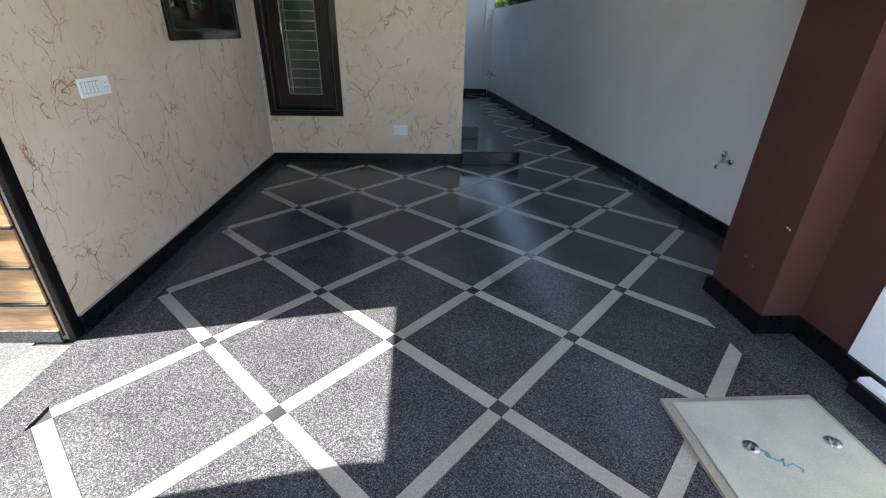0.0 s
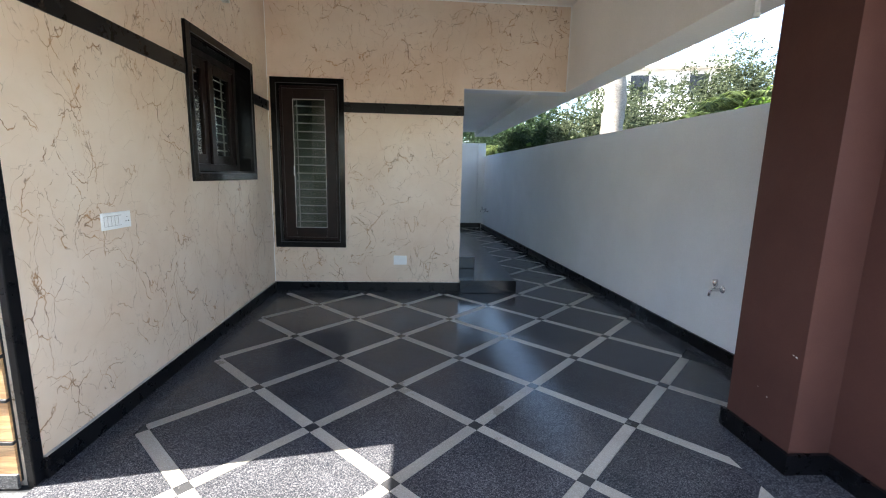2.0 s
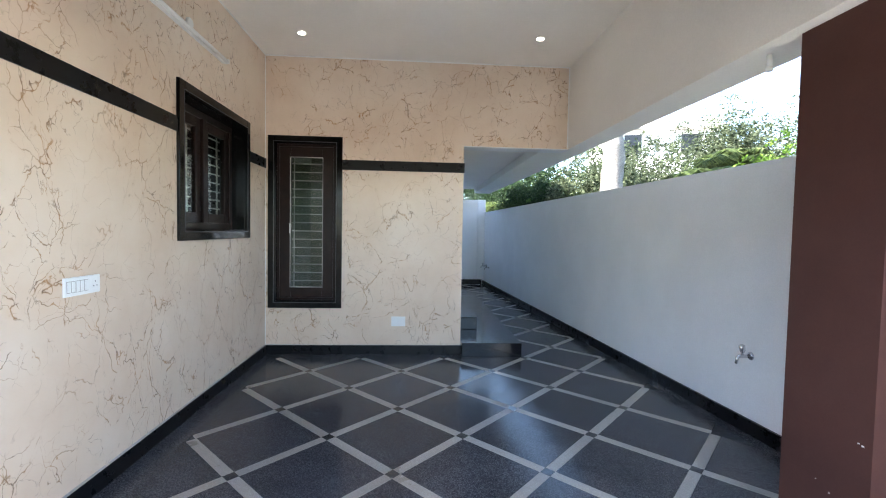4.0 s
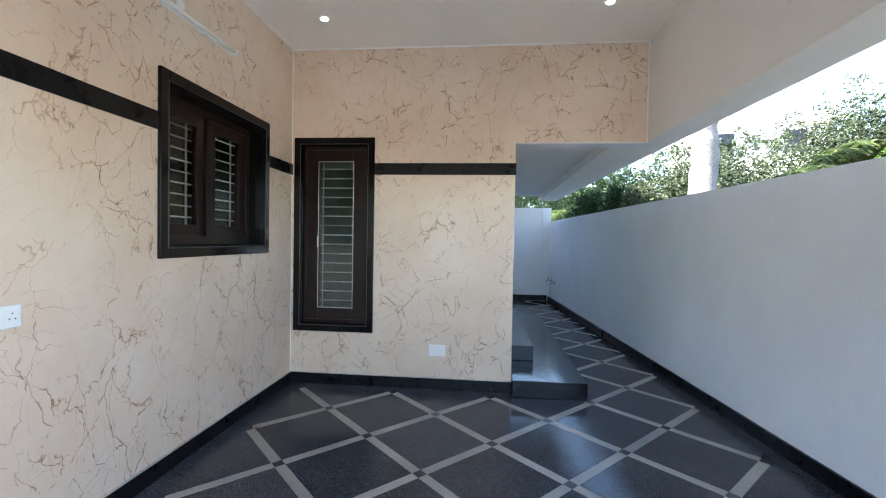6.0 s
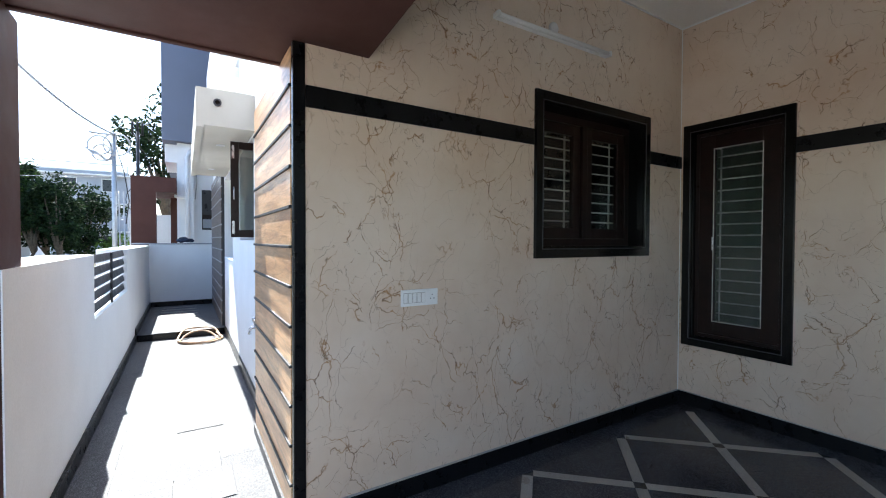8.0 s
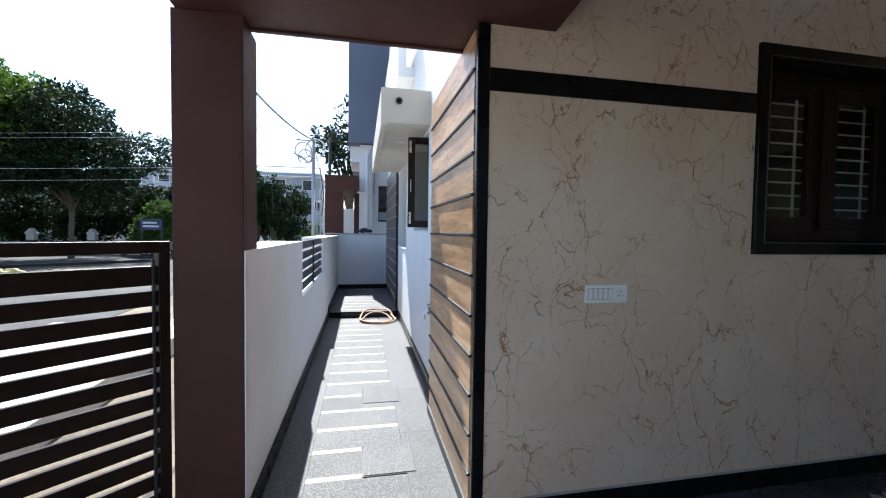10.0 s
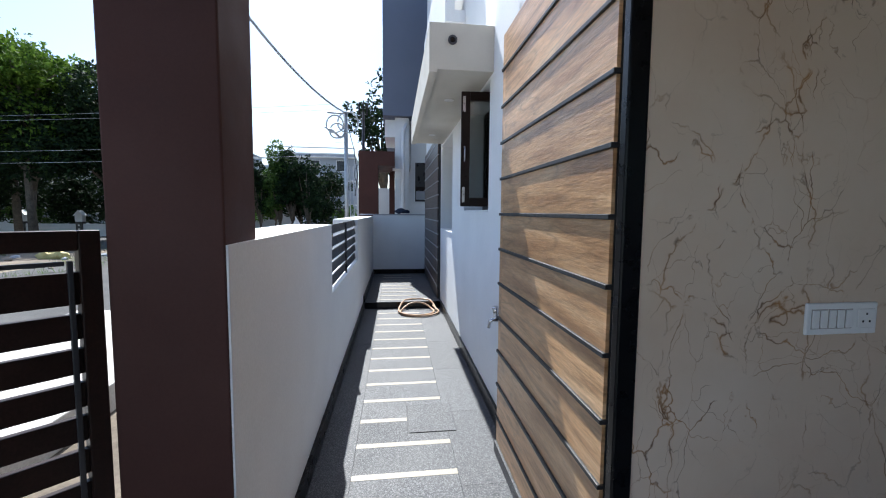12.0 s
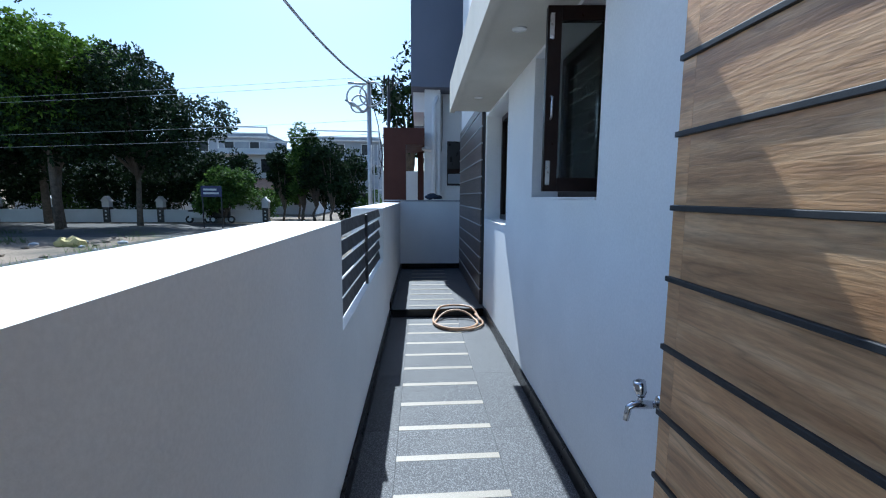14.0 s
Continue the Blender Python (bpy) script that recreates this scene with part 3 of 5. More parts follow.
w2 = thing("window_2", "tall narrow window with steel bars in a black granite surround", "window", kind="structure")
part("surround", surround_bm("y", BY, -1.765, -0.892, 0.563, 2.622, 0.08, 0.022, 0.002), FRAME, w2, "polished black granite surround")
part("reveal", ring_bm("y", BY + 0.002, BY + 0.09, -1.689, -0.966, 0.641, 2.549, 0.012), FRAME, w2, "black granite lined reveal")
part("frame", ring_bm("y", BY + 0.045, BY + 0.1, -1.677, -0.978, 0.653, 2.537, 0.03), SASH, w2, "dark timber frame")
s = part("sash", ring_bm("y", BY + 0.05, BY + 0.09, -1.645, -1.01, 0.685, 2.505, 0.13), SASH, w2, "dark timber casement")
part("pane", box_bm(-1.515, BY + 0.066, 0.815, -1.14, BY + 0.071, 2.375), GLASS, s).visible_shadow = False
bars(15, -1.515, -1.14, 0.83, 2.36, BY + 0.115, "y", w2)
part("upright_bar", tube_bm([(-1.49, BY + 0.115, 0.8), (-1.49, BY + 0.115, 2.4)], 0.008, 6), BARPAINT, w2)
part("pane_bead", ring_bm("y", BY + 0.044, BY + 0.05, -1.524, -1.131, 0.806, 2.384, 0.009), BARPAINT, w2, "pale sealing bead round the glass")
part("handle", box_bm(-1.53, BY + 0.035, 1.46, -1.515, BY + 0.05, 1.58, 0.003), STEEL, w2, "steel casement handle")
part("bead", ring_bm("x", LX + 0.02, LX + 0.028, 3.648, 4.907, 1.476, 2.569, 0.007), RAIL, w1, "thin grey bead")
part("bead", ring_bm("y", BY - 0.026, BY - 0.018, -1.70, -0.957, 0.628, 2.557, 0.007), RAIL, w2, "thin grey bead")
# rooms behind the porch windows, their dimness put into the wall colours
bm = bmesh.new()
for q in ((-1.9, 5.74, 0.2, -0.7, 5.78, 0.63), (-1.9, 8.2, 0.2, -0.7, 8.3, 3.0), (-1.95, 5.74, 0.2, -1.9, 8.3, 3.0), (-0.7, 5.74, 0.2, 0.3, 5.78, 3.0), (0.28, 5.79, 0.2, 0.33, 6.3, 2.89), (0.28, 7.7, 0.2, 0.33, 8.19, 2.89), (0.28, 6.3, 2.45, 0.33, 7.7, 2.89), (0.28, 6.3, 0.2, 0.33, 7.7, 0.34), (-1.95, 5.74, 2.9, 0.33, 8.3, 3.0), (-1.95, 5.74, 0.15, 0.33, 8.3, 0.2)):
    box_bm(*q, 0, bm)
struct("wall_inner_room", bm, DIM, "room behind the tall window, dimness painted into its walls", "wall")
# hall walls coloured near black in place of indoor shade
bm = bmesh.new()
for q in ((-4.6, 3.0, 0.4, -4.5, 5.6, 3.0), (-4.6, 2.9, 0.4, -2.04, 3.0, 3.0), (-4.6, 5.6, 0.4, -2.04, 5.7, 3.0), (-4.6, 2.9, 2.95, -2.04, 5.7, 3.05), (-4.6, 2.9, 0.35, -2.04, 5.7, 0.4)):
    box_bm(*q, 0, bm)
# same here: the unlit look of this room is its wall colour
struct("wall_inner_bedroom", prism_bm(quad(2.6, 6.4, HV + 0.9, HV + 0.95), 0.5, 3.0, prism_bm(quad(1.95, 6.4, HV + 0.321, HV + 0.95), 2.8, 3.0, prism_bm(quad(5.7, 5.75, HV + 0.321, HV + 0.95), 0.5, 3.0, prism_bm(quad(1.9, 1.95, HV + 0.321, HV + 0.88), 0.5, 3.0, prism_bm(quad(1.95, 5.7, HV + 0.321, HV + 0.9), 0.5, 0.6))))), DARK, "room behind the walkway windows, shade painted into near-black walls", "wall")
struct("wall_inner_hall", bm, DARK, "room behind the two-leaf window, shade painted into near-black walls", "wall")


# ---- porch fittings ----
def switch_plate():
    t = thing("switch_board", "white plastic switch plate with six modules and a socket", "switch", at=(LX, 2.637, 1.194))
    part("plate", box_bm(0.001, -0.127, -0.05, 0.012, 0.127, 0.05, 0.004), PLASTIC, t)
    for k in range(5):
        y = -0.098 + k * 0.03
        # thin grey box whose colour gives the shade line round each rocker
        part("rocker_shade", box_bm(0.0121, y - 0.0138, -0.031, 0.0126, y + 0.0138, 0.031), CONCRETE, t, "grey outline painted as gap shade round the rocker")
        part("rocker", box_bm(0.0121, y - 0.011, -0.028, 0.017, y + 0.011, 0.028, 0.002), PLASTIC, t)
    s = part("socket", box_bm(0.0121, 0.055, -0.03, 0.0145, 0.115, 0.03, 0.002), PLASTIC, t)
    for dy, dz in ((0.0, 0.014), (-0.012, -0.01), (0.012, -0.01)):
        part("hole", box_bm(0.0146, 0.085 + dy - 0.003, dz - 0.003, 0.0152, 0.085 + dy + 0.003, dz + 0.003), DARK, s)


switch_plate()
sock = thing("blank_plate", "plain white plastic socket cover low on the wall", "socket", at=(-0.2, BY, 0.405))
part("plate", box_bm(-0.086, -0.012, -0.06, 0.086, -0.001, 0.06, 0.004), PLASTIC, sock)
part("cover", box_bm(-0.07, -0.016, -0.045, 0.07, -0.0121, 0.045, 0.003), PLASTIC, sock)

tl = thing("tube_light", "slim white tube light fixed high on the wall", "light", at=(LX, 3.78, 3.04))
part("batten", box_bm(0.001, -0.585, -0.018, 0.035, 0.585, 0.018, 0.004), PLASTIC, tl)
part("tube", tube_bm([(0.05, -0.56, 0), (0.05, 0.56, 0)], 0.014, 10), PLASTIC, tl)
for e in (-1, 1):
    part("end_cap", box_bm(0.03, e * 0.575 - 0.012, -0.02, 0.066, e * 0.575 + 0.012, 0.02, 0.004), PLASTIC, tl)
cap = thing("junction_cover", "round white plastic cover above the tube light", "cover", at=(LX, 3.76, 3.105))
part("disc", tube_bm([(0.001, 0, 0), (0.02, 0, 0), (0.026, 0, 0)], [0.042, 0.042, 0.034], 20), PLASTIC, cap)


def downlight(x, y, z, r=0.043, lit=True):
    t = thing("ceiling_light", "small round recessed ceiling light, lit warm white" if lit else "small round recessed canopy light, switched off", "light", "recessed ceiling lights", at=(x, y, z))
    bm = bmesh.new()
    ring = [[bm.verts.new((math.cos(a) * rr, math.sin(a) * rr, zz)) for a in (2 * math.pi * k / 24 for k in range(24))] for rr, zz in ((r, -0.001), (r, -0.007), (r * 0.78, -0.009), (r * 0.74, -0.003))]
    for a, b in zip(ring, ring[1:]):
        for k in range(24):
            bm.faces.new((a[k], a[(k + 1) % 24], b[(k + 1) % 24], b[k]))
    part("rim", bm, PLASTIC, t)
    part("lamp", tube_bm([(0, 0, -0.001), (0, 0, -0.004)], r * 0.74, 24), lamp_mat if lit else PLASTIC, t, "glowing lamp face" if lit else "")


for x, y in ((-1.22, 4.88), (1.27, 4.76)):
    downlight(x, y, CZ)


def tap(at, turn, label):
    """A chrome bib tap; it stands out from the wall along its own y."""
    t = thing("wall_tap", label, "tap", at=at, turn=turn)
    part("flange", tube_bm([(0, 0.001, 0), (0, 0.006, 0), (0, 0.012, 0)], [0.032, 0.03, 0.016], 18), CHROME, t)
    part("body", tube_bm([(0, 0.01, 0), (0, 0.05, 0), (0, 0.1, 0.002), (0, 0.115, -0.01), (0, 0.122, -0.055)], [0.012, 0.015, 0.014, 0.012, 0.01], 12), CHROME, t)
    part("stem", tube_bm([(0, 0.075, 0.01), (0, 0.075, 0.035)], 0.009, 10), CHROME, t)
    part("handle", tube_bm([(0, 0.072, 0.032), (0, 0.074, 0.05), (0, 0.082, 0.085), (0, 0.084, 0.09)], [0.014, 0.02, 0.022, 0.012], 12), CHROME, t, "fluted chrome handle")


tap((right_x(3.35), 3.35, 0.60), radians(90 + 3.8), "chrome bib tap on the white boundary wall")
tap((right_x(12.0), 12.0, 0.54), radians(90 + 3.8), "small chrome bib tap at the far end of the wall")
tap((right_x(12.45), 12.45, 0.55), radians(90 + 3.8), "small chrome bib tap at the far end of the wall")
tap((*uv(1.375, HV), 0.81), radians(180 - 1.6), "chrome bib tap beside the wood cladding")

# stone lid of the tank in the porch floor
lid = thing("tank_lid", "grey-green stone tank lid with two steel lifting cups", "lid", at=(0, 0, 0))
part("rim", prism_bm([(1.125, 1.375), (1.845, 1.375), (1.845, 0.42), (1.125, 0.42)], 0, 0.018), PALE, lid, "pale steel-edged rim")
part("slab", box_bm(1.165, 0.46, 0.0185, 1.82, 1.345, 0.026, 0.002), LID, lid)
for x, y in ((1.36, 1.10), (1.72, 1.11)):
    part("lifting_cup", tube_bm([(x, y, 0.0262), (x, y, 0.03), (x, y, 0.0285)], [0.032, 0.03, 0.02], 18), STEEL, lid, "steel lifting cup")
part("marker_scribble", tube_bm([(1.38 + 0.05 * k / 6 + 0.02 * math.sin(k * 1.3), 1.08 - 0.09 * k / 12 + 0.012 * math.cos(k * 1.9), 0.0268) for k in range(13)], 0.0035, 5), TEAL, lid, "blue paint scribble")

# ---- gate leaf, standing open beside the pillar ----
gate = thing("gate", "dark brown steel slatted gate leaf, swung open", "gate", at=(-2.0, 0.42, 0.0), turn=radians(-46))
GW = 2.2
part("post", box_bm(0.0, -0.025, 0.05, 0.05, 0.025, 1.455, 0.004), GATE, gate)
part("end_post", box_bm(GW - 0.05, -0.025, 0.05, GW, 0.025, 1.455, 0.004), GATE, gate)
part("top_rail", box_bm(0.05, -0.025, 1.40, GW - 0.05, 0.025, 1.455, 0.004), GATE, gate)
part("bottom_rail", box_bm(0.05, -0.025, 0.05, GW - 0.05, 0.025, 0.11, 0.004), GATE, gate)
part("inner_rail", box_bm(0.08, 0.005, 1.36, GW - 0.08, 0.02, 1.372, 0.002), RAIL, gate, "thin steel inner rail")
part("inner_post", box_bm(0.062, 0.005, 0.12, 0.075, 0.02, 1.372, 0.002), RAIL, gate, "thin steel inner post")
part("slat", box_bm(0.05, -0.012, 1.25, GW - 0.05, 0.012, 1.34, 0.002), GATE, gate)
for k in range(12):
    z = 1.25 - 0.0975 * (k + 1)
    part("slat", box_bm(0.05, -0.012, z, GW - 0.05, 0.012, z + 0.071, 0.002), GATE, gate)

# ---- parapet railing ----
rail = thing("railing", "dark grey slatted steel railing in the parapet opening", "railing", at=(*uv(2.12, 0.725), 0.865), turn=-SLANT)
RL = 2.38
for k in range(5):
    z = 0.02 + k * 0.108
    bm = box_bm(-RL + 0.005, -0.008, -0.038, -0.005, 0.008, 0.038, 0.002)
    bmesh.ops.transform(bm, matrix=pose(0, 0, z + 0.045, 12), verts=bm.verts)
    part("slat", bm, RAIL, rail)
part("post", box_bm(-RL / 2 - 0.012, 0.008, 0.0, -RL / 2 + 0.012, 0.03, 0.53, 0.002), RAIL, rail)

# ---- windows of the house along the walkway ----
def slant(bm):
    """From walk coordinates (u, v, z) to the world."""
    for v in bm.verts:
        x, y = uv(v.co.x, v.co.y)
        v.co.x, v.co.y = x, y
    bmesh.ops.recalc_face_normals(bm, faces=bm.faces)
    return bm


w3 = thing("window_3", "dark timber casement window with one leaf open over the walkway", "window", kind="structure")
part("frame", slant(ring_bm("y", HV + 0.2, HV + 0.27, 2.03, 3.23, 1.53, 2.53, 0.06)), SASH, w3, "dark timber frame")
part("pane", slant(box_bm(2.62, HV + 0.235, 1.59, 3.17, HV + 0.24, 2.47)), GLASS, w3)
for k in range(9):
    part("bar", slant(box_bm(2.09, HV + 0.245, 1.65 + 0.09 * k, 3.17, HV + 0.257, 1.664 + 0.09 * k)), BARPAINT, w3)
part("sill", slant(box_bm(2.03, HV - 0.004, 1.521, 3.23, HV + 0.2, 1.535, 0.003)), WHITE, w3)


def casement():
    wide = 0.41
    leaf = part("open_leaf", ring_bm("y", -0.022, 0.022, 0.0, wide, 1.565, 2.53, 0.075), SASH, w3, "open dark timber casement leaf")
    leaf.location, leaf.rotation_euler = (*uv(2.318, HV + 0.235), 0), (0, 0, radians(180 + 84))
    part("leaf_pane", box_bm(0.075, -0.003, 1.64, wide - 0.075, 0.003, 2.455), DARKENED_GLASS, leaf, "clear glass pane, darkened by a painted tint")
    for z in (1.60, 2.36):
        part("hinge", box_bm(wide - 0.035, 0.0225, z, wide - 0.012, 0.03, z + 0.13, 0.002), STEEL, leaf, "steel friction hinge")
    part("leaf_handle", tube_bm([(wide - 0.03, 0.02, 1.95), (wide - 0.03, 0.05, 1.96), (wide - 0.03, 0.05, 2.06), (wide - 0.03, 0.02, 2.07)], 0.006, 8), STEEL, leaf, "steel handle")


casement()
w4 = thing("window_4", "deep-set dark timber window further along the walkway", "window", kind="structure")
part("frame", slant(ring_bm("y", HV + 0.19, HV + 0.26, 4.22, 5.53, 1.25, 2.53, 0.06)), SASH, w4, "dark timber frame")
part("pane", slant(box_bm(4.28, HV + 0.22, 1.31, 5.47, HV + 0.225, 2.47)), GLASS, w4)
part("sill", slant(box_bm(4.21, HV - 0.012, 1.241, 5.54, HV + 0.19, 1.255, 0.003)), WHITE, w4)

# security camera hole and canopy lights
cctv = thing("bullet_camera", "small black round camera in the canopy end", "camera", at=(*uv(1.898, 1.68), 2.77), turn=radians(-1.6))
part("ring", tube_bm([(0.0, 0, 0), (0.014, 0, 0)], 0.034, 18), RAIL, cctv)
part("lens", tube_bm([(0.0141, 0, 0), (0.02, 0, 0)], [0.02, 0.014], 14), FRAME, cctv, "glossy black lens")
for u in (2.75, 4.6):
    downlight(*uv(u, 1.76), 2.56, 0.045, False)

# garden hose lying in loops by the step
def hose():
    pts = []
    for k in range(64):
        a = k / 63 * 2 * math.pi * 2.1
        r = 0.30 + 0.05 * math.sin(a * 0.7)
        u = 5.1 + 0.33 * r / 0.3 * math.sin(a) * (0.85 if a > 6.3 else 1.0)
        v = 1.62 + 0.27 * math.cos(a) * r / 0.3
        z = 0.014 + 0.02 * (0.5 + 0.5 * math.sin(a * 0.5)) + (0.1 if u > 5.38 else (max(0.0, u - 5.2) / 0.18 * 0.1))
        x, y = uv(u, v)
        pts.append((x, y, z))
    solid("garden_hose", tube_bm(pts, 0.013, 8), HOSE, "orange rubber garden hose lying in loose loops by the step", "hose")


hose()
cloth = bmesh.new()
bmesh.ops.create_icosphere(cloth, subdivisions=3, radius=0.12)
for v in cloth.verts:
    n = noise.noise(v.co * 14) * 0.05
    v.co = Vector((v.co.x * 0.9, v.co.y * 1.3, max(v.co.z, -0.05) * 0.55)) + v.co.normalized() * n
bmesh.ops.translate(cloth, verts=cloth.verts, vec=(*uv(8.72, 1.42), 1.462 + 0.06))
solid("crumpled_cloth", cloth, CLOTH, "crumpled dark blue cloth lying on the cross wall", "cloth")

# ---- plants ----
def crown_bm(clumps, n, size, seed, droop=0.3):
    """Leaves spread over and inside rough clumps (centre, radii)."""
    rnd = random.Random(seed)
    verts, faces = [], []
    weights = [c[1][0] * c[1][1] for c in clumps]
    for _ in range(n // 8):
        (cx, cy, cz), (rx, ry, rz) = rnd.choices(clumps, weights)[0]
        d = Vector((rnd.gauss(0, 1), rnd.gauss(0, 1), rnd.gauss(0, 1))).normalized()
        lump = 1 + 0.4 * noise.noise(d * 2.2 + Vector((cx, cy, cz)))
        r = lump * (0.5 + 0.5 * rnd.random() ** 0.45)
        c = Vector((cx + d.x * rx * r, cy + d.y * ry * r, cz + d.z * rz * r))
        for _ in range(8):
            a = (Vector((rnd.gauss(0, 1), rnd.gauss(0, 1), rnd.gauss(0, 0.7) - droop)).normalized() + d * 0.5).normalized()
            b = a.cross(Vector((rnd.gauss(0, 1), rnd.gauss(0, 1), rnd.gauss(0, 1)))).normalized()
            s = size * rnd.uniform(0.6, 1.3)
            p = c + a * s * rnd.uniform(0.0, 0.45)
            k = len(verts)
            verts += [p, p + a * s * 0.5 + b * s * 0.24, p + a * s, p + a * s * 0.5 - b * s * 0.24]
            faces.append((k, k + 1, k + 2, k + 3))
    return verts, faces


def leafy_mesh(name, verts, faces, mat):
    me = bpy.data.meshes.new(name)
    me.from_pydata([tuple(v) for v in verts], [], faces)
    me.materials.append(mat)
    return me


def tree(x, y, height, spread, seed, mat, n=5000, leaf=0.22, base=-0.32, low=0.35, label="leafy broad tree with a dense green crown"):
    rnd = random.Random(seed)
    t = thing("tree", label, "tree", at=(x, y, base))
    h0 = height * low
    part("trunk", tube_bm([(0, 0, 0), (0.1 * rnd.uniform(-1, 1), 0.1 * rnd.uniform(-1, 1), h0 * 0.5), (0.2 * rnd.uniform(-1, 1), 0.2, h0), (0.3 * rnd.uniform(-1, 1), 0.2, height * 0.7)], [height * 0.018, height * 0.014, height * 0.012, height * 0.005], 9), BARK, t)
    clumps = []
    for k in range(9):
        a = k / 9 * 2 * math.pi + rnd.uniform(-0.3, 0.3)
        q = rnd.uniform(0.35, 0.75)
        top = Vector((math.cos(a) * spread * q, math.sin(a) * spread * q, height * rnd.uniform(low + 0.08, 0.85)))
        part("limb", tube_bm([(0.1, 0.1, h0 * rnd.uniform(0.75, 1.0)), top * 0.5 + Vector((0, 0, h0 * 0.55)), top], [height * 0.012, height * 0.008, height * 0.003], 6), BARK, t)
        rr = spread * rnd.uniform(0.32, 0.5)
        clumps.append((tuple(top), (rr, rr, rr * rnd.uniform(0.55, 0.8))))
    clumps.append(((0, 0, height * 0.82), (spread * 0.5, spread * 0.5, height * 0.18)))
    clumps.append(((0, 0, height * 0.6), (spread * 0.7, spread * 0.7, height * 0.2)))
    v, f = crown_bm(clumps, n, leaf, seed)
    c = new("crown", leafy_mesh("crown", v, f, mat))
    c.parent = t
    return t


def bush(x, y, w, h, seed, mat, n=1800, leaf=0.16, base=-0.32, label="dense green leafy shrub with uneven outline"):
    rnd = random.Random(seed)
    t = thing("shrub", label, "shrub", at=(x, y, base))
    clumps = [((rnd.uniform(-0.6, 0.6) * w, rnd.uniform(-0.6, 0.6) * w, h * rnd.uniform(0.35, 0.75)), (w * 0.5, w * 0.5, h * 0.3)) for _ in range(6)]
    v, f = crown_bm(clumps, n, leaf, seed)
    c = new("foliage", leafy_mesh("foliage", v, f, mat))
    c.parent = t
    for k in range(4):
        part("stem", tube_bm([(rnd.uniform(-0.1, 0.1), rnd.uniform(-0.1, 0.1), 0), clumps[k][0]], [0.035, 0.012], 5), BARK, t)
    return t


def palm(x, y, height, seed, fronds=16, length=2.2, radius=0.16, base=-0.32, mat=None, bark=None, label="tall palm with arching feathery fronds", pitch=0.0):
    rnd = random.Random(seed)
    t = thing("palm", label, "palm", at=(x, y, base))
    n = 40 if radius > 0.15 else 24
    pts = [(0.02 * math.sin(k), 0.02 * math.cos(k * 1.3), height * k / n) for k in range(n + 1)]
    part("trunk", tube_bm(pts, [radius * (1.15 - 0.3 * k / n + (0.09 if k % 2 else 0)) for k in range(n + 1)], 12), bark or PALMBARK, t)
    for j in range(fronds):
        a = j / fronds * 2 * math.pi + rnd.uniform(-0.2, 0.2)
        up = rnd.uniform(-0.1, 1.0) + pitch
        verts, faces = [], []
        spine = []
        for k in range(15):
            s = k / 14
            r = length * s * math.cos(up * (1 - 0.2 * s))
            z = height + length * (math.sin(up) * s - 0.62 * s * s)
            spine.append(Vector((math.cos(a) * r, math.sin(a) * r, z)))
        side = Vector((-math.sin(a), math.cos(a), 0))
        for k in range(1, 15):
            for e in (-1, 1):
                for m in range(3):
                    p = spine[k - 1].lerp(spine[k], m / 3)
                    ln = length * 0.24 * (1 - 0.55 * abs(k / 14 - 0.45))
                    tip = p + side * e * ln + (spine[k] - spine[k - 1]) * 1.3 + Vector((0, 0, -ln * rnd.uniform(0.35, 0.8)))
                    w = (spine[k] - spine[k - 1]).normalized() * 0.011 * length / 2
                    q = len(verts)
                    mid = p.lerp(tip, 0.55) + Vector((0, 0, ln * 0.1))
                    verts += [p - w, p + w, mid + w, tip, mid - w]
                    faces.append((q, q + 1, q + 2, q + 3, q + 4))
        me = leafy_mesh("frond", verts, faces, mat or PALMLEAF)
        f = new("frond", me)
        f.parent = t
        part("rib", tube_bm(spine, [0.018 * (1.1 - k / 14) * length / 2 for k in range(15)], 5), mat or PALMLEAF, f)
    return t


# garden behind the boundary wall
palm(4.05, 9.0, 6.5, 3, radius=0.21, label="stout royal palm with a smooth grey trunk")
for k, (x, y, h, ln, up) in enumerate(((6.8, 8.9, 2.7, 1.5, 0.75), (5.9, 8.9, 2.75, 1.2, 0.3), (7.3, 7.9, 2.8, 1.3, 0.6), (4.3, 12.6, 2.2, 1.6, 0.4), (3.6, 13.6, 2.0, 1.5, 0.4),
                                  (7.6, 10.2, 3.3, 1.5, 0.6), (3.4, 15.2, 2.4, 1.8, 0.4), (8.6, 6.9, 2.9, 1.5, 0.6), (4.5, 9.4, 2.2, 1.3, 0.4))):
    palm(x, y, h, 20 + k, 26, ln, 0.09, pitch=up, mat=LEAFLIGHT if k == 2 else PALMLEAF, label="young garden palm with arching feathery fronds")
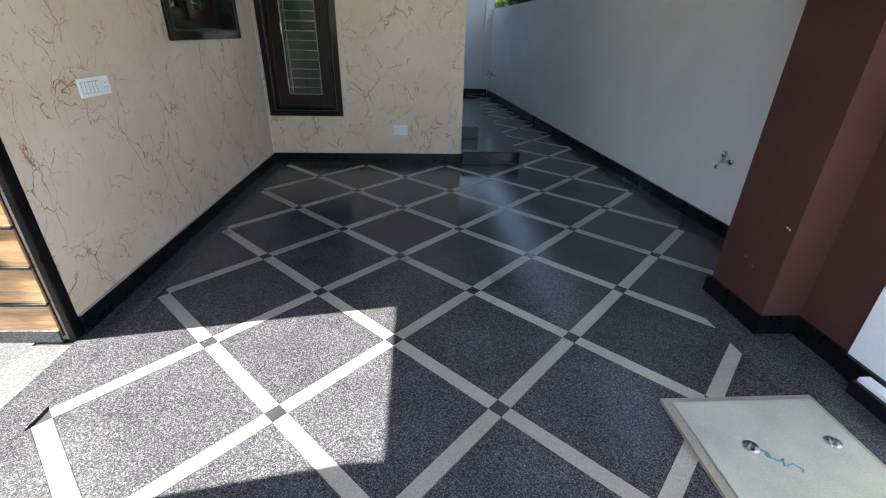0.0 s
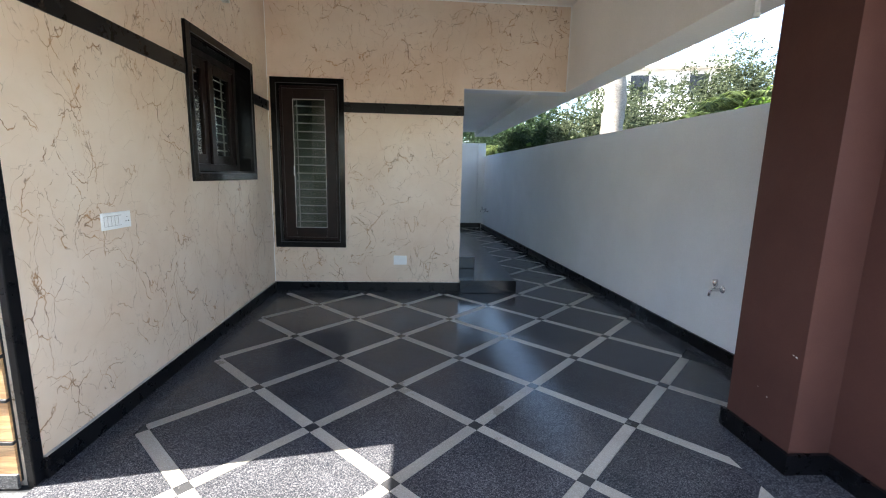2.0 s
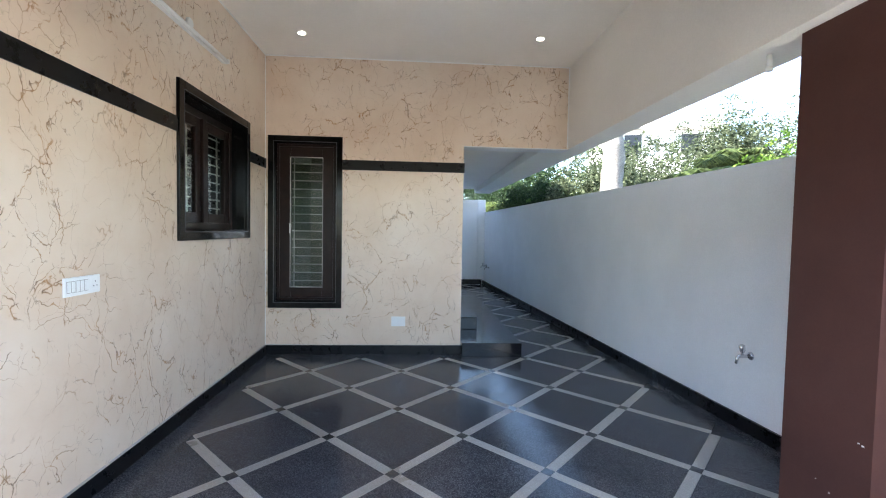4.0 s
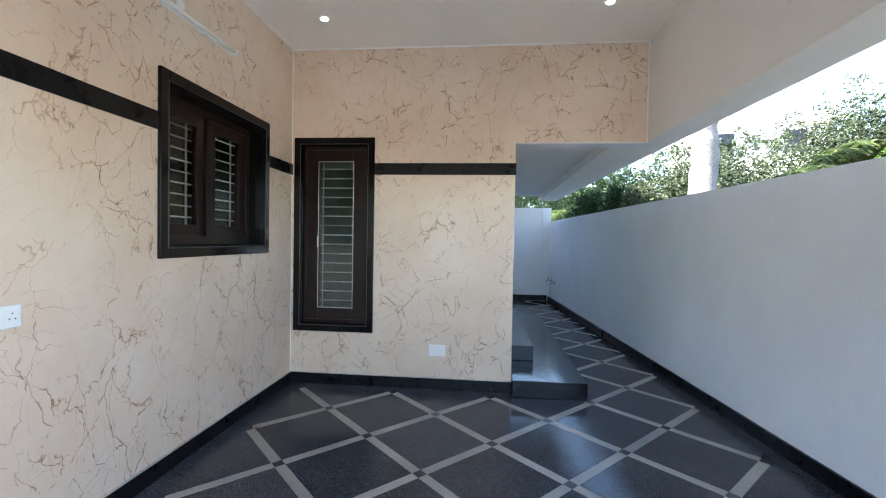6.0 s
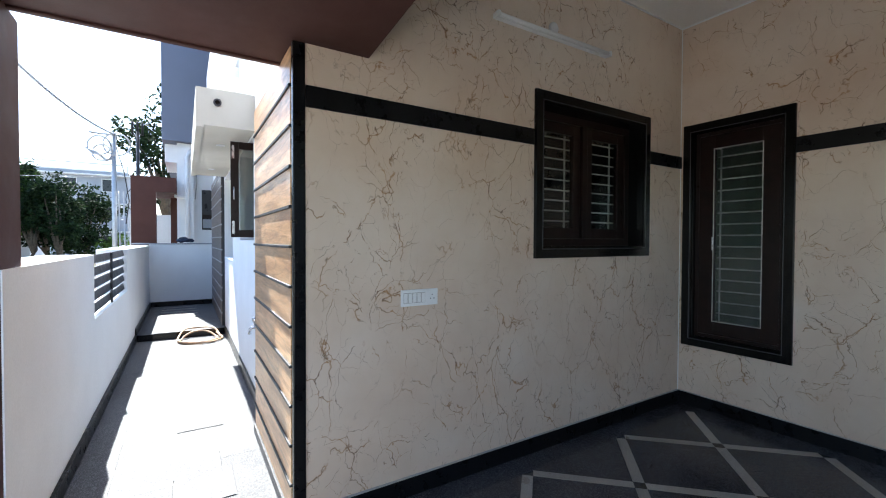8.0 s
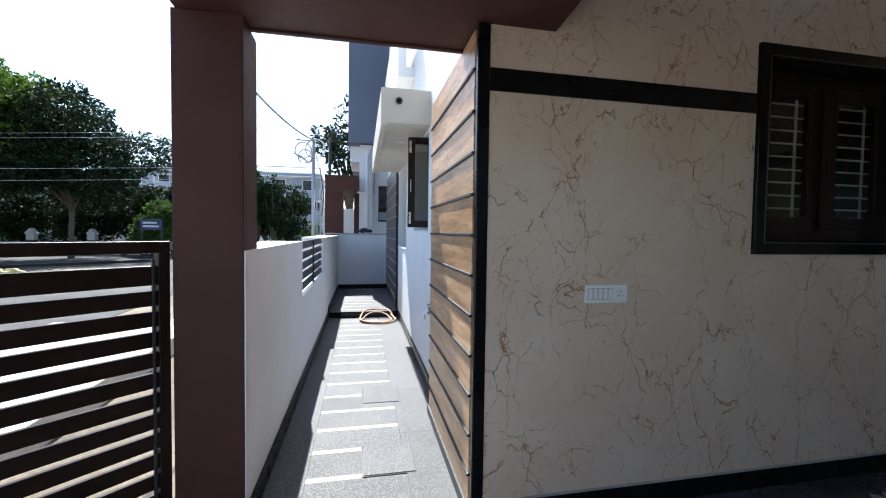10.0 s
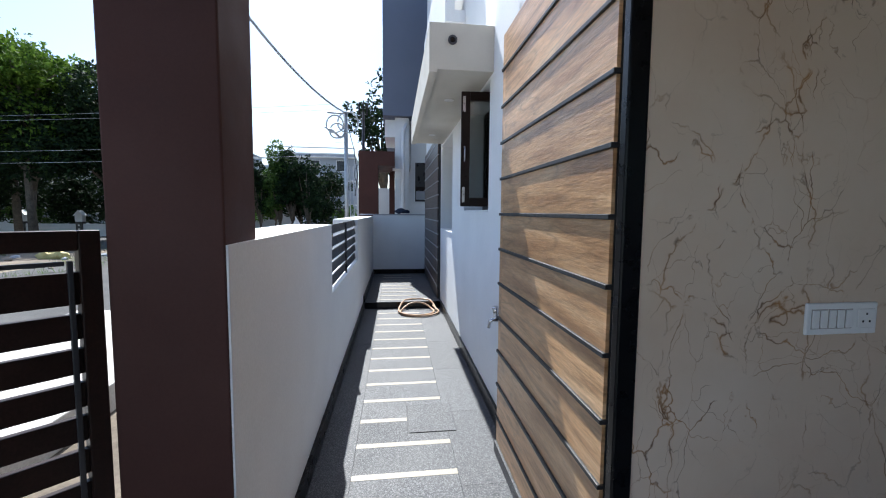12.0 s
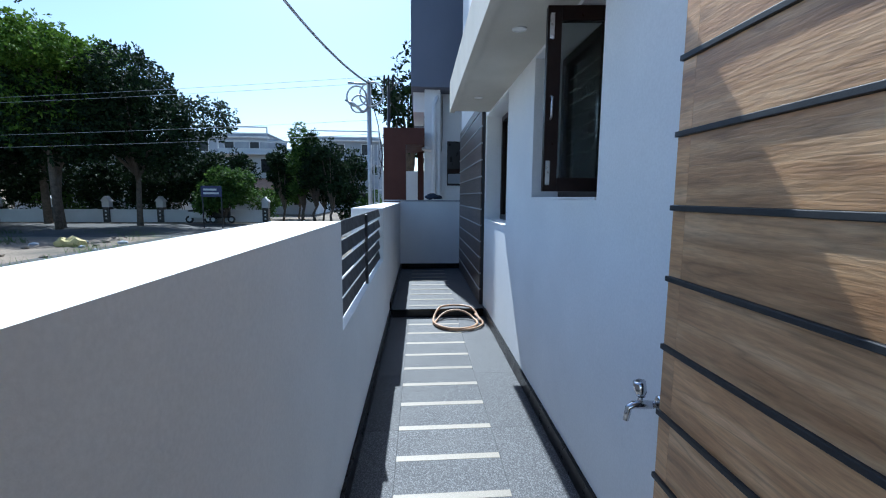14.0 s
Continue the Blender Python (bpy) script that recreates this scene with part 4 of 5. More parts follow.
SHRUBS = ((5.4, 10.2, 1.2, 2.8, GARDEN), (7.8, 11.2, 1.6, 4.2, GARDEN), (4.2, 16.5, 1.9, 3.6, LEAFDARK), (6.2, 13.5, 1.8, 3.8, GARDEN),
          (8.2, 6.0, 2.2, 4.2, LEAFLIGHT), (9.2, 12.4, 1.8, 4.6, GARDEN), (2.0, 17.5, 2.0, 3.6, LEAFDARK), (5.8, 3.6, 1.4, 3.2, LEAFLIGHT),
          (9.8, 9.0, 2.6, 4.8, GARDEN), (0.2, 18.0, 2.0, 3.4, LEAFDARK), (5.2, 8.2, 0.9, 2.6, GARDEN), (5.4, 5.0, 1.0, 2.6, GARDEN),
          (3.9, 10.9, 0.9, 2.7, GARDEN), (6.4, 7.6, 1.3, 2.8, GARDEN), (7.4, 4.2, 1.8, 3.9, GARDEN), (3.3, 13.2, 0.9, 2.8, LEAFDARK),
          (9.0, 15.5, 2.4, 3.5, GARDEN), (4.6, 14.8, 1.4, 3.6, LEAFDARK), (3.4, 11.6, 0.7, 2.8, LEAFDARK), (11.0, 12.5, 2.6, 5.0, GARDEN))
for k, (x, y, w, h, mat) in enumerate(SHRUBS):
    bush(x, y, w * 1.1, h * (1.2 if y > 9 else 0.98), 50 + k, mat, 32000, 0.072)
# broad banana-like leaves
def banana(x, y, h, seed):
    rnd = random.Random(seed)
    t = thing("banana_plant", "broad-leaved banana plant behind the wall", "plant", at=(x, y, -0.32))
    part("stem", tube_bm([(0, 0, 0), (0.03, 0, h * 0.6), (0, 0.02, h)], [0.11, 0.09, 0.05], 9), PALMLEAF, t)
    for j in range(8):
        a, up = j * 2.4 + rnd.uniform(-0.2, 0.2), rnd.uniform(0.5, 1.25)
        verts, faces = [], []
        for k in range(9):
            s = k / 8
            r, z = 1.5 * s * math.cos(up), h + 1.5 * (math.sin(up) * s - 0.55 * s * s)
            w = 0.2 * math.sin(math.pi * min(0.06 + 0.94 * s, 1)) ** 0.6
            c, sd = Vector((math.cos(a) * r, math.sin(a) * r, z)), Vector((-math.sin(a), math.cos(a), 0))
            verts += [c - sd * w + Vector((0, 0, 0.07)), c, c + sd * w + Vector((0, 0, 0.07))]
            if k:
                q = 3 * k
                faces += [(q - 3, q - 2, q + 1, q), (q - 2, q - 1, q + 2, q + 1)]
        b = new("leaf", leafy_mesh("leaf", verts, faces, LEAF))
        b.parent = t


for k, (x, y, h) in enumerate(((3.5, 12.0, 2.1), (4.3, 11.3, 2.3), (3.0, 14.2, 2.0))):
    banana(x, y, h, 80 + k)

for k, (x, y, h, sp, mat) in enumerate(((7.5, 17.5, 5.6, 2.6, GARDEN), (10.0, 19.0, 4.4, 2.4, GARDEN), (5.0, 21.0, 5.4, 2.8, LEAFDARK), (12.5, 17.0, 5.2, 2.6, GARDEN), (2.0, 22.0, 5.4, 2.8, LEAFDARK))):
    tree(x, y, h, sp, 300 + k, mat, 14000, 0.15, low=0.12, label="leafy garden tree behind the boundary wall")
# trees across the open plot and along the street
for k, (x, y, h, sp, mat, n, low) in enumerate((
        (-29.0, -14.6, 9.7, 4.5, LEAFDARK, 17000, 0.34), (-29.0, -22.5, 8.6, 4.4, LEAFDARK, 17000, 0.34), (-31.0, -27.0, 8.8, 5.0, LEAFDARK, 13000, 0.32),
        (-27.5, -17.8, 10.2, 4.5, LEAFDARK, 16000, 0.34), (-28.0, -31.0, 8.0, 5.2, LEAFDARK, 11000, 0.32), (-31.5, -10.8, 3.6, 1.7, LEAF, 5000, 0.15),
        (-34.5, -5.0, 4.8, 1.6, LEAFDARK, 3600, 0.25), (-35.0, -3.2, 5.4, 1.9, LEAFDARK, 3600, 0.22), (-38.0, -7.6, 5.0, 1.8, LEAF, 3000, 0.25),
        # the LEAFLIGHT tree is added as the sunlit top of the crowns
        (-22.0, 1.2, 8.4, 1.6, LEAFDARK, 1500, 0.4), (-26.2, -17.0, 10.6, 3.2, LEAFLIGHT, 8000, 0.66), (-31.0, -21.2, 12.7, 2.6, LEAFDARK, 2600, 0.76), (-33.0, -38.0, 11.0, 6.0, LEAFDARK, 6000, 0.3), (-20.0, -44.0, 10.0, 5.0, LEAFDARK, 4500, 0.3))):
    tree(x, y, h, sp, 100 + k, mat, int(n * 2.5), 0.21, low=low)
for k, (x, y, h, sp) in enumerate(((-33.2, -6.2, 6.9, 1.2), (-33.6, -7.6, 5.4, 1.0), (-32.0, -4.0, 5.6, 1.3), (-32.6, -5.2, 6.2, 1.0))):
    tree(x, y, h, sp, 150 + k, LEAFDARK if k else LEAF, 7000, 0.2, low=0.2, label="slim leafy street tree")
for k, (x, y) in enumerate(((-34.5, -12.5), (-34.4, -9.0), (-34.8, -17.0), (-34.6, -23.0), (-34.0, -3.6), (-33.5, -2.0), (-34.7, -28.5))):
    bush(x, y, 1.3, 2.4, 160 + k, LEAF if k % 2 else LEAFDARK, 1500, 0.22)

# shrubs added as dark fill for the shade low under the crowns
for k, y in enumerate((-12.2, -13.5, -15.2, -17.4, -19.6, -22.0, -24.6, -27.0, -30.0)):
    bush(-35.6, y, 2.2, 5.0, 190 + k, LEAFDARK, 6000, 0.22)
# ---- far compound wall with house-shaped post caps ----
compound = thing("compound_wall", "white compound wall with dark posts and house-shaped caps", "wall", at=(-33.0, 0, -0.32))
for k in range(12):
    y = -8.6 - 3.45 * k
    post = part("post", box_bm(-0.2, y - 0.2, 0, 0.2, y + 0.2, 1.0, 0.01), DARK, compound, "dark patterned post")
    for z in (0.25, 0.5, 0.75):
        part("stud", box_bm(0.201, y - 0.05, z - 0.05, 0.215, y + 0.05, z + 0.05, 0.005), FARWHITE, post, "small white diamond stud")
    part("cap", prism_bm([(-0.2, y - 0.22), (0.2, y - 0.22), (0.2, y + 0.22), (-0.2, y + 0.22)], 1.0, 1.4), FARWHITE, post, "white house-shaped cap")
    bm = bmesh.new()
    a = [bm.verts.new((-0.25, y - 0.3, 1.4)), bm.verts.new((-0.25, y + 0.3, 1.4)), bm.verts.new((-0.25, y, 1.75))]
    b = [bm.verts.new((0.25, v.co.y, v.co.z)) for v in a]
    bm.faces.new(a), bm.faces.new(b[::-1])
    for j in range(3):
        bm.faces.new((a[j], b[j], b[(j + 1) % 3], a[(j + 1) % 3]))
    part("cap_roof", bm, FARWHITE, post)
    if k < 11:
        part("panel", box_bm(-0.1, y - 3.25, 0, 0.1, y - 0.2, 0.85, 0.01), FARWHITE, compound)


# ---- far houses ----
def house(x, y, w, d, storeys, wall_mat, label, roof=None, parapet=True, base=-0.32, turn=0.0):
    """A far house; its front faces +x."""
    t = thing("house", label, "house", at=(x, y, base), turn=turn)
    h = 3.1 * storeys
    part("wall", box_bm(-d, -w / 2, 0, 0, w / 2, h, 0.02), wall_mat, t)
    for s in range(storeys):
        part("ledge", box_bm(-0.05, -w / 2 - 0.3, 3.1 * (s + 1) - 0.5, 0.6, w / 2 + 0.3, 3.1 * (s + 1) - 0.35, 0.02), FARWHITE, t)
        n = max(2, int(w / 2.6))
        for k in range(n):
            yy = -w / 2 + w * (k + 0.5) / n
            win = part("window", box_bm(0.002, yy - 0.55, 3.1 * s + 0.95, 0.05, yy + 0.55, 3.1 * s + 2.25, 0.01), DARK, t, "dark window")
            part("frame", ring_bm("x", 0.03, 0.09, yy - 0.62, yy + 0.62, 3.1 * s + 0.88, 3.1 * s + 2.32, 0.07), FARWHITE, win)
    if parapet:
        part("parapet", ring_bm("z" if False else "x", -0.06, 0.06, -w / 2 - 0.1, w / 2 + 0.1, h, h + 0.9, 0.15), FARWHITE, t)
        part("roof", box_bm(-d, -w / 2 - 0.1, h, -0.06, w / 2 + 0.1, h + 0.15, 0.02), FARGREY, t)
    if roof:
        bm = bmesh.new()
        q = [bm.verts.new(p) for p in ((2.4, -w / 2 - 0.6, 2.5), (2.4, w / 2 + 0.6, 2.5), (0.1, w / 2 + 0.6, 3.5), (0.1, -w / 2 - 0.6, 3.5))]
        r = [bm.verts.new(v.co - Vector((0, 0, 0.15))) for v in q]
        bm.faces.new(q), bm.faces.new(r[::-1])
        for j in range(4):
            bm.faces.new((q[j], r[j], r[(j + 1) % 4], q[(j + 1) % 4]))
        part("porch_roof", bm, roof, t, "orange tiled porch roof")
    return t


house(-46.0, -12.4, 9.0, 8.0, 2, FARWHITE, "white two-storey house with a decorated parapet", ROOFTILE)
house(-44.0, -28.0, 12.0, 8.0, 2, FARWHITE, "pale two-storey house behind the trees")
house(-60.0, -7.5, 10.0, 10.0, 3, FARGREY, "grey apartment block far down the street")
house(-58.0, -22.0, 12.0, 9.0, 3, FARGREY, "grey block far behind the trees")
far = house(16.0, 28.0, 7.0, 9.0, 3, FARWHITE, "white house beyond the garden", turn=radians(-105))

# neighbouring building beyond the cross wall
nb = thing("neighbour_house", "white neighbouring house with a blue-grey upper storey", "house")
part("wall", prism_bm(quad(10.6, 24.0, 1.40, 8.0), -0.3, 3.95), WHITE, nb)
part("upper_storey", prism_bm(quad(10.0, 24.0, 0.955, 8.0), 3.96, 9.5), BLUEGREY, nb, "blue-grey painted upper storey")
part("ledge", prism_bm(quad(10.5, 12.5, 1.0, 1.26), 3.5, 3.95), WHITE, nb)
part("column", prism_bm(quad(10.2, 10.6, 1.26, 1.62), -0.3, 3.95), WHITE, nb)
win = part("window", prism_bm(quad(10.57, 10.6, 1.81, 2.5), 1.8, 2.85), DARK, nb, "dark window")
part("window_rail", prism_bm(quad(10.55, 10.57, 1.81, 2.5), 2.1, 2.2), SASH, win)
part("window_blind", prism_bm(quad(10.56, 10.57, 1.83, 2.5), 1.85, 2.08), FARGREY, win)
drain = thing("drain_pipe", "white plastic rainwater pipe on the neighbouring house", "pipe")
part("pipe", tube_bm([(*uv(10.1, 1.47), 0.0), (*uv(10.1, 1.47), 3.6), (*uv(10.3, 1.6), 3.9)], 0.05, 12), WHITE, drain)
part("branch", tube_bm([(*uv(10.1, 1.2), 2.62), (*uv(10.1, 1.47), 2.58)], 0.04, 10), WHITE, drain)
wire = thing("wall_wire", "thin grey wire hanging on the neighbouring wall", "wire")
part("strand", tube_bm([(*uv(10.55, 1.68), 3.9), (*uv(10.55, 1.69), 3.0), (*uv(10.55, 1.66), 2.6)], 0.012, 6), GALV, wire)
arch = thing("gate_portal", "brown painted gate portal of the neighbouring house", "portal")
part("pier", prism_bm(quad(9.6, 9.9, 0.37, 0.847), -0.3, 3.0), BROWN, arch)
part("lintel", prism_bm(quad(9.6, 11.5, 0.847, 1.255), 2.65, 3.0), BROWN, arch)
part("far_pier", prism_bm(quad(11.2, 11.5, 1.1, 1.255), -0.3, 2.65), BROWN, arch)
part("side_beam", prism_bm(quad(9.9, 11.5, 0.37, 0.847), 2.65, 3.0), BROWN, arch)
part("rear_wall", prism_bm(quad(13.5, 13.6, 0.0, 1.3), -0.3, 2.3), FARWHITE, arch)

# ---- poles, cables, sign ----
pole = thing("utility_pole", "galvanised service pole with cable coils and a ladder rack", "pole", at=(*uv(9.2, 0.12), -0.32))
part("shaft", tube_bm([(0, 0, 0), (0, 0, 4.15)], [0.05, 0.045], 12), GALV, pole)
part("arm", tube_bm([(0, 0, 4.1), (0.0, -0.42, 4.12)], 0.022, 8), GALV, pole)
for k, (r, dy, z) in enumerate(((0.2, -0.25, 3.85), (0.24, 0.05, 3.9), (0.17, -0.2, 3.7))):
    part("cable_coil", tube_bm([(0.02 + 0.05 * math.sin(j * 0.5), dy + r * math.cos(j / 20 * 2 * math.pi), z + r * math.sin(j / 20 * 2 * math.pi)) for j in range(21)], 0.018, 6), GALV, pole, "coiled grey cable")
part("cable_bundle", tube_bm([(0.02, -0.48, 3.78), (0.03, -0.3, 3.7), (0.02, -0.12, 3.55), (0, -0.02, 3.6)], [0.02, 0.03, 0.032, 0.02], 8), GALV, pole, "thick bundle of coiled cable ends")
for dy in (0.1, 0.2):
    part("rack_side", tube_bm([(0, dy, 0.4), (0, dy * 0.8, 2.9)], 0.014, 6), GALV, pole)
for k in range(8):
    part("rung", tube_bm([(0, 0.095, 0.6 + 0.28 * k), (0, 0.19, 0.6 + 0.28 * k)], 0.01, 6), GALV, pole)
part("hanging_wire", tube_bm([(0, 0.03, 3.9), (0.03, 0.18, 3.3), (0, 0.26, 2.7), (0, 0.2, 2.2)], 0.01, 6), CABLE, pole)
pole2 = thing("utility_pole", "slim dark grey electric pole with insulators", "pole", at=(-15.0, 0.62, -0.32))
part("shaft", tube_bm([(0, 0, 0), (0, 0, 5.0)], [0.06, 0.045], 10), RAIL, pole2)
for dy in (-0.12, 0.0, 0.12):
    part("bracket", tube_bm([(0, 0, 4.92), (0, dy or 0.03, 4.92)], 0.014, 6), RAIL, pole2)
    part("insulator", tube_bm([(0, dy, 4.9), (0, dy, 5.2), (0, dy, 5.3)], [0.025, 0.035, 0.02], 8), CABLE, pole2)
part("wire_loop", tube_bm([(0, 0.3 * math.sin(k * 0.6), 4.6 - 0.2 * k) for k in range(12)], 0.009, 5), CABLE, pole2)


def cable(name, a, b, sag, r, label, mat=CABLE):
    a, b = Vector(a), Vector(b)
    pts = [a.lerp(b, k / 24) - Vector((0, 0, sag * 4 * (k / 24) * (1 - k / 24))) for k in range(25)]
    solid(name, tube_bm(pts, r, 6), mat, label, "cable")


cable("service_cable", (*uv(9.2, 0.12), 3.8), (-3.2, -1.5, 5.65), 0.6, 0.019, "grey service cable slung from the pole across the front", FARGREY)
for k, (z, y) in enumerate(((4.95, 0.5), (4.8, 0.74), (3.75, 0.62), (3.35, 0.62))):
    cable("overhead_wire", (-15.0, y, z), (-26.0, -48.0, z + 0.4), 0.5, 0.005, "thin overhead electric wire", GALV)
board = thing("street_sign", "dark blue street name board on two posts", "sign", at=(-27.0, -9.6, -0.32))
part("board", box_bm(-0.02, -0.55, 1.75, 0.02, 0.55, 2.35, 0.005), SIGNBLUE, board)
for k in range(2):
    part("lettering", box_bm(0.021, -0.42, 1.9 + 0.2 * k, 0.024, 0.4 - 0.12 * k, 2.0 + 0.2 * k), FARWHITE, board, "illegible white lettering")
for dy in (-0.5, 0.5):
    part("post", tube_bm([(-0.03, dy, 0), (-0.03, dy, 2.35)], 0.035, 8), RAIL, board)

# parked scooters by the far wall
def scooter(y, mat):
    t = thing("scooter", "parked motor scooter beside the compound wall", "scooter", "parked scooters", at=(-32.0, y, -0.32), turn=radians(8))
    part("body", box_bm(-0.18, -0.5, 0.35, 0.18, 0.45, 0.75, 0.08), mat, t)
    part("seat", box_bm(-0.14, -0.55, 0.76, 0.14, 0.15, 0.88, 0.05), CABLE, t)
    part("shield", box_bm(-0.2, 0.4, 0.3, 0.2, 0.55, 1.0, 0.05), mat, t)
    part("handlebar", tube_bm([(-0.32, 0.45, 1.08), (0, 0.5, 1.02), (0.32, 0.45, 1.08)], 0.02, 6), CABLE, t)
    for yy in (-0.5, 0.62):
        w = part("wheel", tube_bm([(-0.05, yy, 0.24), (0.05, yy, 0.24)], 0.24, 16), CABLE, t)
        part("rim", tube_bm([(-0.055, yy, 0.24), (0.055, yy, 0.24)], 0.13, 12), GALV, w)


scooter(-12.7, FARWHITE)
scooter(-11.2, CABLE)
heap = thing("sack_heap", "heap of pale yellow sacks on the open plot", "sacks", at=(-18.6, -10.9, -0.32))
for dx, dy, s in ((0, 0, 0.26), (0.25, 0.35, 0.22), (-0.15, -0.4, 0.2), (0.3, -0.1, 0.18)):
    sack = bmesh.new()
    bmesh.ops.create_icosphere(sack, subdivisions=2, radius=s)
    for v in sack.verts:
        v.co = Vector((v.co.x, v.co.y * 1.4, max(v.co.z, -0.1))) * (1 + 0.5 * noise.noise(v.co * 9)) + Vector((dx, dy, 0.1))
    part("sack", sack, YELLOW, heap)
# weeds and rubble on the open plot
rnd = random.Random(7)
verts, faces = [], []
for _ in range(9000):
    x, y = rnd.uniform(-24, -12), rnd.uniform(-26, -7)
    if noise.noise(Vector((x * 0.3, y * 0.3, 0))) < 0.05:
        continue
    s, a = rnd.uniform(0.12, 0.4), rnd.uniform(0, 6.28)
    k = len(verts)
    verts += [Vector((x, y, -0.33)), Vector((x + 0.06, y + 0.03, -0.33)), Vector((x + s * math.cos(a) * 0.6, y + s * math.sin(a) * 0.6, -0.32 + s))]
    faces.append((k, k + 1, k + 2))
tagged(new("weeds", leafy_mesh("weeds", verts, faces, LEAF)), "scattered weeds on the dusty open plot", "weeds", kind="stuff")

rnd = random.Random(11)
rubble = thing("rubble", "broken bricks and stones strewn on the open plot", "rubble")
for k in range(60):
    stone = bmesh.new()
    bmesh.ops.create_icosphere(stone, subdivisions=1, radius=rnd.uniform(0.06, 0.2))
    for v in stone.verts:
        v.co *= 1 + 0.5 * noise.noise(v.co * 9 + Vector((k, 0, 0)))
        v.co.z *= 0.6
    bmesh.ops.translate(stone, verts=stone.verts, vec=(rnd.uniform(-22, -13), rnd.uniform(-22, -8), -0.3))
    part("stone", stone, SOIL if k % 3 else FARGREY, rubble)

# ---- pieces: wood planks, floor tiles, strips ----
def clad(name_wall, u0, u1, v, z0, z1, pitch, mat, trim, label, split=None):
    wall = struct(name_wall, prism_bm(quad(u0, u1, v, HV + 0.05), z0, z1), GROUT, label, "wall")
    z = z0 + 0.005
    while z < z1 - 0.02:
        top = min(z + pitch - 0.018, z1)
        cuts = [u0, u1] if split is None else [u0, split, u1]
        for a, b in zip(cuts, cuts[1:]):
            plank = new("plank", mesh_of("plank", prism_bm(quad(a + (0.001 if a > u0 else 0), b, v - 0.012, v + 0.002), z, top), mat))
            plank.parent = wall
        if top < z1:
            bead = new("bead", mesh_of("bead", slant(box_bm(u0 - 0.004, v - 0.022, top + 0.001, u1 + 0.004, v + 0.004, top + 0.017, 0.002)), trim))
            bead.parent = wall
        z += pitch
    return wall


clad("wall_wood", -0.135, 1.225, 1.912, 0.02, 2.555, 0.2125, WOOD, GROUT, "wall clad with wood-look planks and dark raised joints", 1.165)
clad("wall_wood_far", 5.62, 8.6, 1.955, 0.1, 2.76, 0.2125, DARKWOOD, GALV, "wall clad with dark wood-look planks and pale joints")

# diamond floor of the porch
GX, GY, DX, DY, HW = 0.366, 3.347, 0.4935, 0.497, 0.036
AX = Vector((DX, DY, 0)).normalized()


def lattice(i, j):
    return GX + i * 0.4925 - 0.0055 * j * DY, GY + j * DY - 0.005 * i * DX


def inside(x, y):
    if y > 5.36:
        return 1.33 < x < right_x(y) - 0.1
    if y < 2.36 and x > 1.9:
        return False
    return LX < x < right_x(y) - 0.08


def clip(poly, keep):
    """Cut a convex polygon by the half-planes (a, b, c): a x + b y <= c."""
    for a, b, c in keep:
        out = []
        for p, q in zip(poly, poly[1:] + poly[:1]):
            dp, dq = a * p[0] + b * p[1] - c, a * q[0] + b * q[1] - c
            if dp <= 0:
                out.append(p)
            if dp * dq < 0:
                s = dp / (dp - dq)
                out.append((p[0] + s * (q[0] - p[0]), p[1] + s * (q[1] - p[1])))
        poly = out
        if len(poly) < 3:
            return []
    return poly


PORCH = [(0, -1, 1.195), (-1, 0, 1.608), (0, 1, 5.345), (1, 0.066, right_x(0) - 0.1)]
LANE = [(-1, 0, -1.34), (0, -1, -5.345), (0, 1, 12.5), (1, 0.066, right_x(0) - 0.1)]
FRONT = [(1, 0, 1.74), (0, 1, 2.3)]


def piece(name, poly, z, mat, h=0.012):
    if len(poly) < 3:
        return
    c = np.mean(np.array(poly), axis=0)
    ob = new(name, mesh_of(name, prism_bm([(x - c[0], y - c[1]) for x, y in poly], -h, 0.0), mat))
    ob.location = (c[0], c[1], z)
    ob.parent = porch_floor


def zones(poly):
    for zone in (PORCH, LANE):
        q = clip(poly, zone)
        if q and min(p[1] for p in q) < 2.3 and max(p[0] for p in q) > 1.74:
            for extra in (FRONT, [(0, -1, -2.3)]):
                yield clip(q, extra)
        elif q:
            yield q


gap = 0.0015


def shrink(p, x, y, k):
    d = Vector((p[0] - x, p[1] - y))
    d *= (d.length - k) / d.length
    return x + d.x, y + d.y


for i in range(-4, 5):
    for j in range(-10, 19):
        x, y = lattice(i, j)
        if (i + j) % 2 == 0:
            r = 0.052
            for q in zones([(x - r, y), (x, y - r), (x + r, y), (x, y + r)]):
                if -4 < i < 4 and inside(x, y):
                    piece("inlay", q, 0.0, INLAY)
            for sx, sy in ((1, 1), (1, -1)):
                if not -4 <= i + sx <= 4:
                    continue
                d = Vector(lattice(i + sx, j + sy)) - Vector((x, y))
                ln = d.length
                d /= ln
                n = Vector((-d.y, d.x))
                o = Vector((x, y))
                e = 0.036
                for q in zones([tuple(o + d * e + n * (HW - gap)), tuple(o + d * e - n * (HW - gap)), tuple(o + d * (ln - e) - n * (HW - gap)), tuple(o + d * (ln - e) + n * (HW - gap))]):
                    piece("inlay_strip", q, 0.0005, STRIP)
        else:
            k = HW * math.sqrt(2) + gap
            for q in zones([shrink(lattice(i - 1, j), x, y, k), shrink(lattice(i, j - 1), x, y, k), shrink(lattice(i + 1, j), x, y, k), shrink(lattice(i, j + 1), x, y, k)]):
                piece("floor_tile", q, 0.0, FLOOR)
